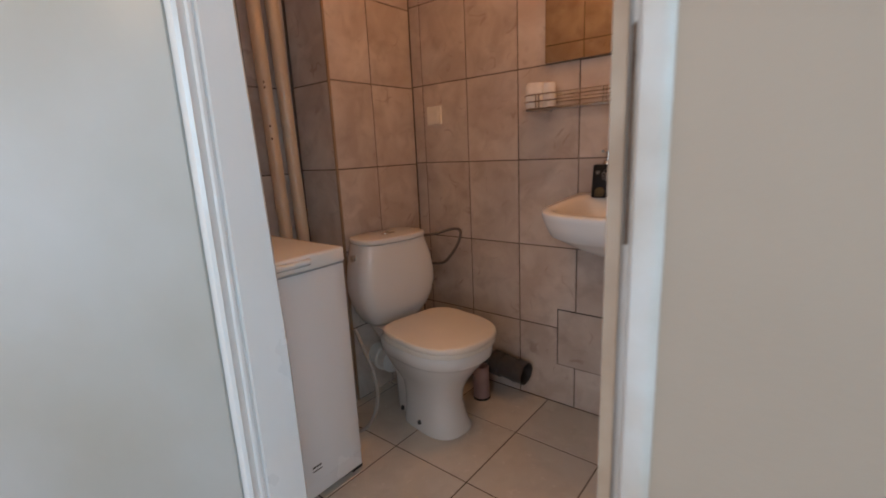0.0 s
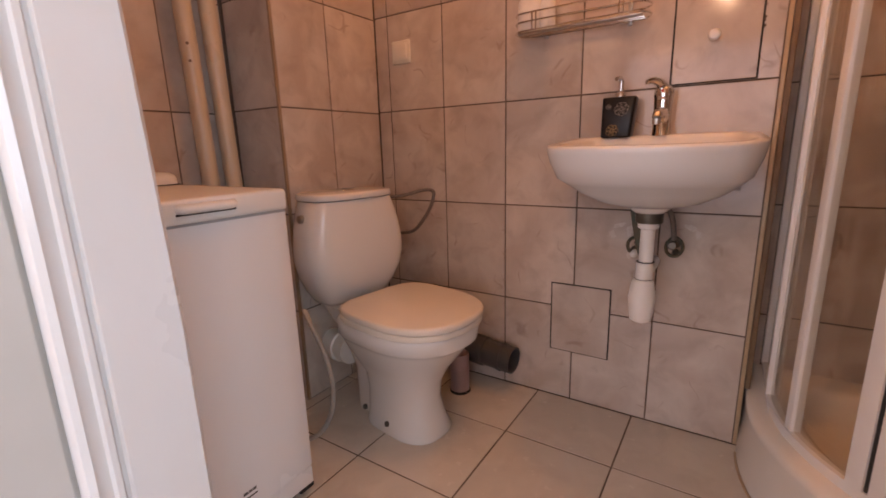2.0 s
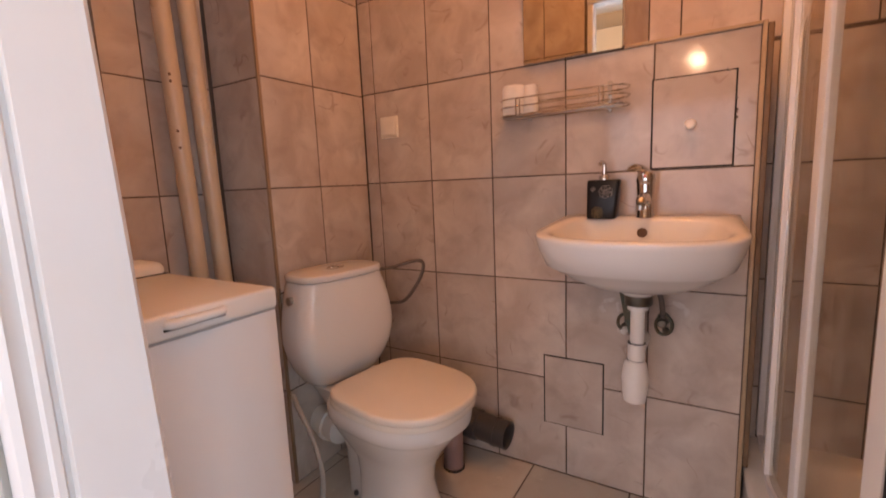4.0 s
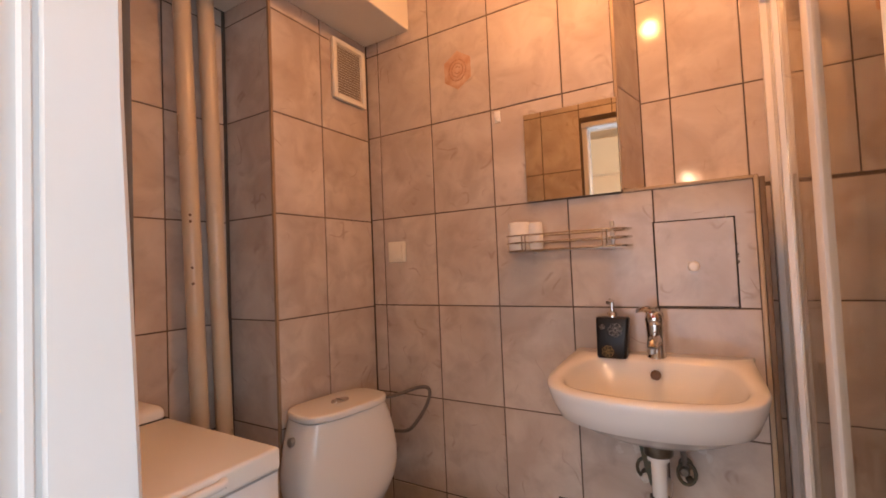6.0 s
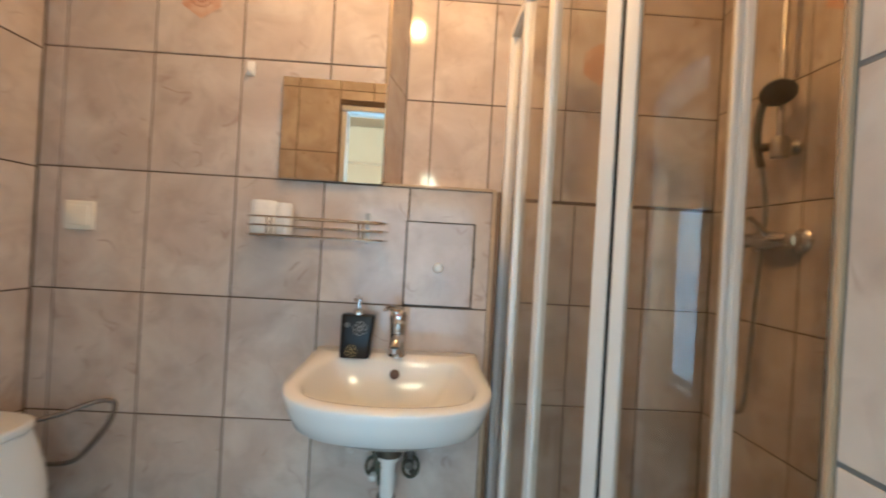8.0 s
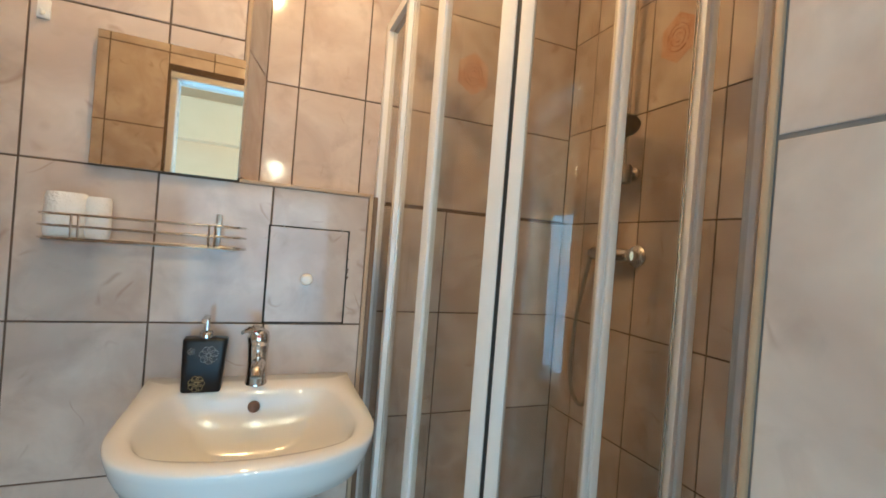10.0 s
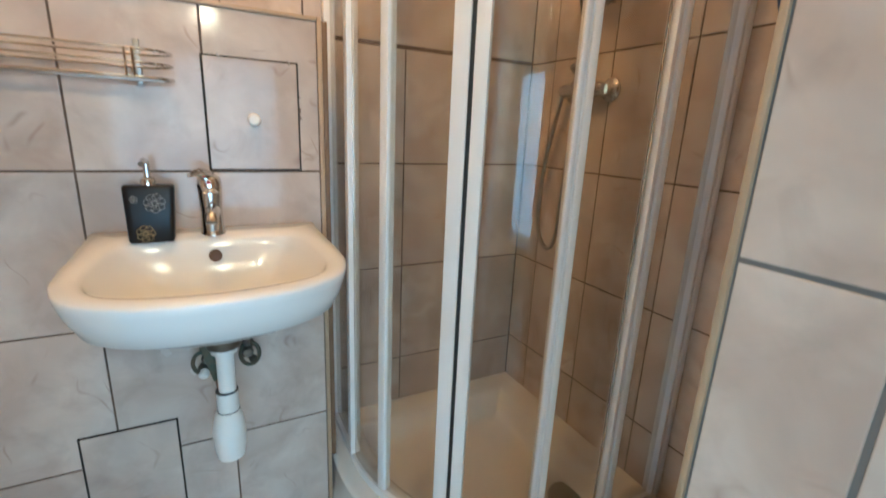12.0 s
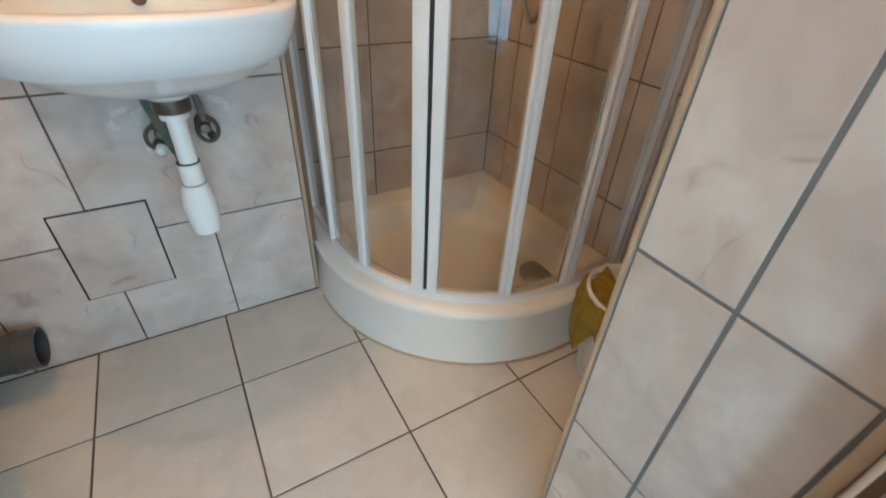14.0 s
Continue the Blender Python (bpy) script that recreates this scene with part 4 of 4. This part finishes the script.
def tray():
    t = thing("shower_tray", (1.9, -0.2, 0), "white acrylic quadrant shower tray with a curved front", "shower tray")

    def ring(out, z):
        pts = [(x if y < 0.02 else max(x, LEDGE + 0.002), y) for x, y in quadrant(out)]
        e = min(0.0, out - 0.03)
        x1, y1 = EAST - 0.001 + e, BACK - 0.001 + e
        body = [(min(max(x, LEDGE + 0.002 if y > 0.0 else x), x1), min(y, y1)) for x, y in pts]
        return [(x, y, z) for x, y in body + [(x1, y1)]]
    rings = [ring(0.066, 0.0), ring(0.064, 0.02), ring(0.054, 0.15), ring(0.058, 0.165), ring(0.058, 0.178), ring(0.048, 0.187), ring(0.03, 0.189), ring(-0.02, 0.189), ring(-0.045, 0.186), ring(-0.065, 0.17), ring(-0.085, 0.11), ring(-0.11, 0.085), ring(-0.16, 0.078), ring(-0.30, 0.073)]
    part("tray_shell", loft(rings), ACRYLIC, t, angle=50)
    drain = part("drain_cover", lathe([(0.07, 0), (0.07, 0.004), (0.06, 0.011), (0.018, 0.015)], (2.140, -0.368, 0.0885), segments=28), STEEL, t, "grey domed drain cover")
    seam = [(x, y, 0.002) for x, y in quadrant(0.068)][2:-1]
    part("sealant", tube(seam, 0.004, 6), BEIGE_TRIM, t, "stained sealant bead")


tray()


def enclosure():
    s = thing("shower_enclosure", (1.9, -0.2, 0.19), "quadrant shower enclosure with clear glass and white profiles", "shower enclosure")
    z0, z1 = 0.189, 2.0

    def sheet(line, za, zb, thick=0.004):
        rows = []
        for z in (za, zb):
            ring = []
            for sign in (1, -1):
                seq = line if sign > 0 else line[::-1]
                for i, p in enumerate(seq):
                    a, b = Vector(seq[max(0, i - 1)]), Vector(seq[min(len(seq) - 1, i + 1)])
                    d = (b - a).normalized()
                    ring.append((p[0] + d.y * thick / 2, p[1] - d.x * thick / 2, z))
            rows.append(ring)
        return loft(rows)

    def arc(a0, a1, r, n=10):
        return [(CX - r * math.cos(a), CY - r * math.sin(a)) for a in (a0 + (a1 - a0) * k / n for k in range(n + 1))]

    def post(name, x, y, turn, w, d, za=z0 + 0.02, zb=z1 - 0.02, grooves=0, material=PROFILE):
        prof = [(-w / 2, -d / 2), (w / 2, -d / 2), (w / 2, d / 2), (-w / 2, d / 2)]
        if grooves:
            g = w / 6
            prof = [(-w / 2, -d / 2), (-g, -d / 2), (-g, -d / 2 + 0.006), (0, -d / 2 + 0.006), (0, -d / 2 - 0.002), (w / 2, -d / 2 - 0.002), (w / 2, d / 2), (-w / 2, d / 2)]
        c, sn = math.cos(turn), math.sin(turn)
        bm = loft([[(x + u * c - v * sn, y + u * sn + v * c, z) for u, v in prof] for z in (za, zb)])
        upright = [e for e in bm.edges if abs(e.verts[0].co.z - e.verts[1].co.z) > 0.1]
        bmesh.ops.bevel(bm, geom=upright, offset=0.002, segments=2, profile=0.5, affect="EDGES")
        return part(name, bm, material, s)

    def on_arc(name, a, r, w, d, **k):
        return post(name, CX - r * math.cos(a), CY - r * math.sin(a), a - math.pi / 2, w, d, **k)
    A = [math.atan2(-(y - CY), CX - x) for x, y in ((1.579, -0.208), (1.677, -0.376), (1.702, -0.400), (1.872, -0.505))]
    X0 = CX - RAD
    post("wall_profile", X0 - 0.002, BACK - 0.015, math.pi / 2, 0.028, 0.032)
    post("corner_profile", X0, -0.028, -math.pi / 2, 0.034, 0.03, grooves=1)
    on_arc("door_stile", A[0], RAD - 0.004, 0.026, 0.026)
    M = (A[1] + A[2]) / 2
    on_arc("door_stile", M - 0.0445, RAD, 0.034, 0.026)
    on_arc("magnetic_seal", M, RAD, 0.013, 0.016, material=RUBBER)
    on_arc("door_stile", M + 0.0385, RAD, 0.028, 0.026)
    on_arc("door_stile", A[3], RAD - 0.004, 0.032, 0.026, grooves=1)
    post("corner_profile", CX + 0.030, CY - RAD, 0, 0.036, 0.03, grooves=1)
    post("wall_profile", EAST - 0.016, CY - RAD, 0, 0.030, 0.034, grooves=1)
    rail = [(x, y) for x, y in quadrant(0)]
    for name, za, zb, th in (("bottom_rail", z0, z0 + 0.024, 0.026), ("top_rail", z1 - 0.03, z1, 0.034)):
        part(name, sheet(rail, za, zb, th), PROFILE, s)
    for line in ([(X0, BACK - 0.02), (X0, -0.01)], arc(0.02, A[0], RAD + 0.004), arc(A[0], A[1], RAD), arc(A[2], A[3], RAD), arc(A[3], math.pi / 2, RAD + 0.004), [(CX, CY - RAD), (EAST - 0.03, CY - RAD)]):
        pane = part("pane", sheet(line, z0 + 0.02, z1 - 0.02), SHOWER_GLASS, s, "clear glass pane")
        pane.visible_shadow = False


enclosure()

# Shower fittings on the side wall
rail = thing("shower_rail", (2.23, -0.185, 1.5), "chrome riser rail with hand shower", "shower rail")
part("bar", lathe([(0.0095, 0), (0.0095, 0.62)], (2.225, -0.19, 1.53), segments=16), CHROME, rail)
for z in (1.535, 2.145):
    part("bracket", lathe([(0.022, 0), (0.022, 0.012), (0.012, 0.02), (0.012, 0.05)], (2.275, -0.19, z), (-1, 0, 0), 18), CHROME, rail)
holder = part("slider", lathe([(0.022, 0), (0.024, 0.01), (0.024, 0.045), (0.02, 0.055)], (2.215, -0.205, 1.50), segments=18), STEEL, rail)
part("shower_head", lathe([(0.010, 0), (0.024, 0.010), (0.040, 0.026), (0.043, 0.036), (0.038, 0.040)], (2.186, -0.218, 1.69), (-0.22, -0.5, -0.83), 24), OLD_BRASS, rail, "dark chrome hand shower")
part("head_neck", tube(spline([(2.197, -0.165, 1.478), (2.188, -0.156, 1.55), (2.186, -0.162, 1.625), (2.187, -0.19, 1.675), (2.186, -0.218, 1.692)], 6), 0.0105, 12), OLD_BRASS, rail)
part("holder_arm", tube([(2.215, -0.205, 1.53), (2.197, -0.163, 1.535)], 0.012, 10), OLD_BRASS, rail)

mixer = thing("shower_mixer", (2.22, -0.19, 1.275), "chrome wall-mounted shower mixer", "shower tap")
for y in (-0.235, -0.085):
    part("escutcheon", lathe([(0.034, 0), (0.034, 0.006), (0.024, 0.014), (0.018, 0.016), (0.018, 0.035)], (2.275, y, 1.275), (-1, 0, 0), 22), CHROME, mixer)
part("body", lathe([(0.016, 0), (0.021, 0.01), (0.021, 0.05), (0.026, 0.06), (0.026, 0.11), (0.021, 0.12), (0.021, 0.16), (0.016, 0.17)], (2.232, -0.245, 1.275), (0, 1, 0), 22), CHROME, mixer)
part("lever", tube(spline([(2.22, -0.18, 1.285), (2.195, -0.18, 1.31), (2.165, -0.18, 1.335)], 5), lambda u: 0.012 - 0.004 * u, 12), CHROME, mixer)
shower_hose = thing("shower_hose", (2.22, -0.1, 0.7), "grey metal spiral shower hose hanging in a loop", "hose")
part("hose_tube", tube(spline([(2.240, -0.020, 1.296), (2.242, -0.002, 1.23), (2.246, 0.034, 1.09), (2.25, 0.052, 0.92), (2.25, 0.032, 0.83), (2.25, -0.012, 0.797), (2.25, -0.046, 0.84), (2.248, -0.062, 1.0), (2.242, -0.085, 1.22), (2.236, -0.105, 1.40), (2.208, -0.118, 1.515)], 10), lambda u: 0.0072 + 0.0008 * math.sin(u * 900), 10), STEEL, shower_hose)
for ob in (rail, mixer):
    ob.location.x += 0.011
rail.location.y += 0.047
rail.location.z += 0.034
mixer.location.y += 0.055
mixer.location.z += 0.037

# Dark brush hanging on the side wall behind the pier
brush = thing("bath_brush", (2.27, -0.61, 1.48), "dark blue plastic bath brush hanging on the tiles", "brush")
BLUE = mat("dark_blue_plastic", (0.012, 0.06, 0.20), 0.35, vary=0.4, scale=20, second=(0.03, 0.03, 0.06))
rings = []
for k in range(9):
    a = math.pi * k / 8
    w = 0.028 * math.sin(a) ** 0.7 + 0.001
    rings.append([(2.258 + 0.4 * w * math.cos(b), -0.628 + w * math.sin(b), 1.40 + 0.17 * k / 8) for b in (2 * math.pi * i / 18 for i in range(18))])
part("head", loft(rings), BLUE, brush, angle=60)
part("handle", tube([(2.262, -0.628, 1.41), (2.266, -0.629, 1.30), (2.27, -0.630, 1.20)], lambda u: 0.009 + 0.003 * u, 10), BLUE, brush)
part("wall_hook", lathe([(0.012, 0), (0.012, 0.004), (0.004, 0.006), (0.004, 0.03)], (EAST, -0.628, 1.568), (-1, 0, 0), 14), LID, brush)

# Bucket with a cloth
bucket = thing("bucket", (2.058, -0.708, 0), "white plastic bucket with a wire handle", "bucket")
part("shell", lathe([(0.085, 0), (0.09, 0.004), (0.116, 0.275), (0.124, 0.285), (0.124, 0.297), (0.118, 0.30), (0.112, 0.29), (0.087, 0.02)], (2.058, -0.708, 0), segments=40, cap=False), LID, bucket)
part("bottom", lathe([(0.087, 0), (0.087, 0.012)], (2.058, -0.708, 0.002), segments=40), LID, bucket)
part("handle", tube([(2.058 + 0.126 * math.cos(a), -0.708 + 0.126 * math.sin(a) * 0.9, 0.285 - 0.03 * abs(math.sin(a))) for a in (math.pi * (0.25 + k / 16) for k in range(17))], 0.004, 8), LID, bucket)
for k in range(3):
    part("rim_rib", box(1.99 + 0.03 * k, 2.01 + 0.03 * k, -0.60 - 0.004 * k, -0.594 - 0.004 * k, 0.272, 0.279), LID, bucket)
cloth = thing("cleaning_cloth", (2.03, -0.68, 0.2), "mustard yellow cloth hanging over the bucket rim", "cloth")
bm = bmesh.new()
rows = []
for i in range(25):
    a = math.pi * (0.46 + 0.66 * i / 24)
    row = []
    for j in range(19):
        u = j / 18
        if u < 0.25:
            r, z = 0.02 + 0.108 * u / 0.25, 0.255 + 0.04 * math.sin(u / 0.25 * math.pi / 2) + 0.02 * noise.noise((i * 0.4, j * 0.9, 7))
        else:
            v = (u - 0.25) / 0.75
            r, z = 0.129 + 0.012 * math.sin(v * 3), 0.296 - 0.20 * v * (0.75 + 0.3 * math.sin(i * 0.55))
        r += 0.007 * math.sin(i * 1.25) * u + 0.006 * noise.noise((i * 0.35, j * 0.3, 2))
        row.append(bm.verts.new((2.058 + r * math.cos(a), -0.708 + r * math.sin(a), z)))
    rows.append(row)
for a, b in zip(rows, rows[1:]):
    for j in range(18):
        bm.faces.new((a[j], b[j], b[j + 1], a[j + 1]))
bmesh.ops.solidify(bm, geom=bm.faces[:], thickness=0.003)
part("drape", bm, CLOTH, cloth, angle=80)

for ob in (bucket, cloth):
    ob.location.x += 0.052
    ob.location.y -= 0.02

# ---- edge trims ----
def trim(name, b, label, material=BEIGE_TRIM):
    return tagged(new(name, finish(box(*b, 0.002), name, material, True)), label, "trim", kind="structure")


trim("trim_ledge_side", (LEDGE - 0.0075, LEDGE + 0.0035, -0.0035, 0.007, 0.002, 1.4245), "beige plastic corner trim on the ledge")
trim("trim_ledge_top", (REVEAL + 0.002, LEDGE - 0.0075, -0.0035, 0.006, 1.4145, 1.4245), "beige plastic trim along the ledge")
trim("trim_filler", (LEDGE + 0.0045, LEDGE + 0.018, 0.002, 0.045, 0.19, 1.418), "dark brown filler strip between ledge and shower", mat("brown_filler", (0.20, 0.125, 0.07), 0.55, vary=0.7, scale=14, second=(0.12, 0.07, 0.04)))
trim("trim_reveal", (REVEAL - 0.0075, REVEAL + 0.003, -0.0035, 0.006, 1.426, TOP), "beige plastic corner trim of the recess")
trim("trim_pier", (PIER_X - 0.0025, PIER_X + 0.008, PIER_Y - 0.006, PIER_Y + 0.0025, 0, TOP), "beige plastic corner trim of the pier")
trim("trim_shaft", (0.1375, 0.1475, -0.4985, -0.4885, 0, 2.17), "brown grout line on the shaft corner", mat("brown_corner", (0.34, 0.22, 0.13), 0.7, vary=0.6, scale=15))

# ---- tiles, one by one ----
MESHES = {}


def tile_mesh(w, h, material):
    key = (round(w, 4), round(h, 4), material.name)
    if key not in MESHES:
        e = 0.0012
        rings = [[(sx * (w / 2 - d), sy * (h / 2 - d), z) for sx, sy in ((-1, -1), (1, -1), (1, 1), (-1, 1))] for z, d in ((-0.006, 0), (-e, 0), (-0.0003, 0.0006), (0, e * 1.4))]
        MESHES[key] = finish(loft(rings, False, True), "tile", material)
    return MESHES[key]


def tiling(parent, origin, along, normal, us, vs, joint=0.0044, material=TILE, up=(0, 0, 1)):
    """Tiles on a wall between the joint lines us (along) and vs (up), measured from origin."""
    along, up, normal = Vector(along), Vector(up), Vector(normal)
    turn = Matrix((along, up, normal)).transposed().to_4x4()
    for a, b in zip(us, us[1:]):
        for c, d in zip(vs, vs[1:]):
            if b - a < 0.012 or d - c < 0.012:
                continue
            ob = new("tile", tile_mesh(b - a - joint, d - c - joint, material))
            ob.parent = parent
            wobble = Euler((random.gauss(0, 0.0016), random.gauss(0, 0.0016), 0)).to_matrix().to_4x4()
            ob.matrix_basis = Matrix.Translation(Vector(origin) + along * (a + b) / 2 + up * (c + d) / 2 + normal * random.uniform(-0.0004, 0.0004)) @ turn @ wobble


X, Y = (1, 0, 0), (0, 1, 0)
ROWS = [0, 0.351, 0.704, 1.061, 1.417, 1.767, 2.12, 2.5]
RECESS = [1.425, 1.743, 2.097, 2.5]
tiling(wall_north, (0, 0, 0), X, (0, -1, 0), [0.145, 0.207, 0.462, 0.717, 0.977], ROWS)
tiling(wall_north, (0, 0, 0), X, (0, -1, 0), [0.977, 1.231, LEDGE - 0.0075], ROWS[:4] + [1.4155])
tiling(wall_north, (0, 0, 0), X, (0, -1, 0), [0.977, REVEAL - 0.0075], ROWS[4:])
SPLAY = Vector((1.190 - REVEAL, BACK, 0)).normalized()
tiling(wall_reveal, (REVEAL + 0.0005, 0, 0), SPLAY, (SPLAY.y, -SPLAY.x, 0), [0.007, 0.207], [1.429, 1.752, 2.107, 2.5])
tiling(wall_north, (0, 0, 1.42), X, (0, 0, 1), [REVEAL + 0.002, 1.282, LEDGE - 0.002], [0.006, BACK - 0.001], up=Y)
tiling(wall_north, (LEDGE, 0, 0), Y, (1, 0, 0), [0.007, BACK - 0.001], ROWS[:4] + [1.42])
tiling(wall_north, (0, BACK, 0), X, (0, -1, 0), [1.190, 1.282, 1.487, 1.744, 2.001, EAST], RECESS)
tiling(wall_north, (0, BACK, 0), X, (0, -1, 0), [LEDGE, 1.539, 1.796, 2.053, EAST], [0, 0.361, 0.714, 1.066, 1.417])
tiling(wall_shaft, (0.145, 0, 0), Y, (1, 0, 0), [-0.4885, -0.267, -0.003], [0, 0.35, 0.702, 1.056, 1.411, 1.755, 2.11, 2.17])
tiling(wall_shaft, (0, -0.496, 0), X, (0, -1, 0), [-0.099, 0.1375], [0, 0.35, 0.702, 1.056, 1.406, 1.756, 2.11, 2.17])
tiling(wall_west, (-0.1, 0, 0), Y, (1, 0, 0), [SOUTH + 0.001, -0.969, -0.712, -0.504], [0, 0.34, 0.695, 1.045, 1.398, 1.752, 2.11, 2.17])
tiling(wall_east, (EAST, 0, 0), Y, (-1, 0, 0), [PIER_Y + 0.001, -0.682, -0.427, -0.172, 0.082, BACK - 0.001], [0, 0.367, 0.716, 1.068, 1.418, 1.760, 2.11, 2.5])
PIER_ROWS = [0, 0.357, 0.708, 1.066, 1.424, 1.78, 2.13, 2.5]
tiling(wall_pier, (PIER_X, 0, 0), Y, (-1, 0, 0), [-1.197, -1.067, PIER_Y - 0.006], PIER_ROWS, joint=0.0055)
tiling(wall_pier, (0, PIER_Y, 0), X, (0, 1, 0), [PIER_X + 0.008, 1.93, 2.187, EAST - 0.001], PIER_ROWS, joint=0.0055)
tiling(wall_south, (0, SOUTH, 0), X, (0, 1, 0), [-0.099, 0.075, 0.332, 0.589, DOOR_L - 0.04], [0, 0.34, 0.69, 1.04, 1.39, 1.742, 2.095, 2.5])
tiling(wall_south, (0, SOUTH, 0), X, (0, 1, 0), [DOOR_L - 0.04, 1.0, 1.257, 1.514, PIER_X - 0.013], [2.042, 2.095, 2.5])
tiling(floor, (0, 0, 0), X, (0, 0, 1), [-0.098, 0.186, 0.521, 0.857, 1.190, 1.523, 1.863, 2.196, EAST - 0.002], [SOUTH, -0.968, -0.631, -0.292, 0.0], up=Y, joint=0.005, material=FLOOR_TILE)
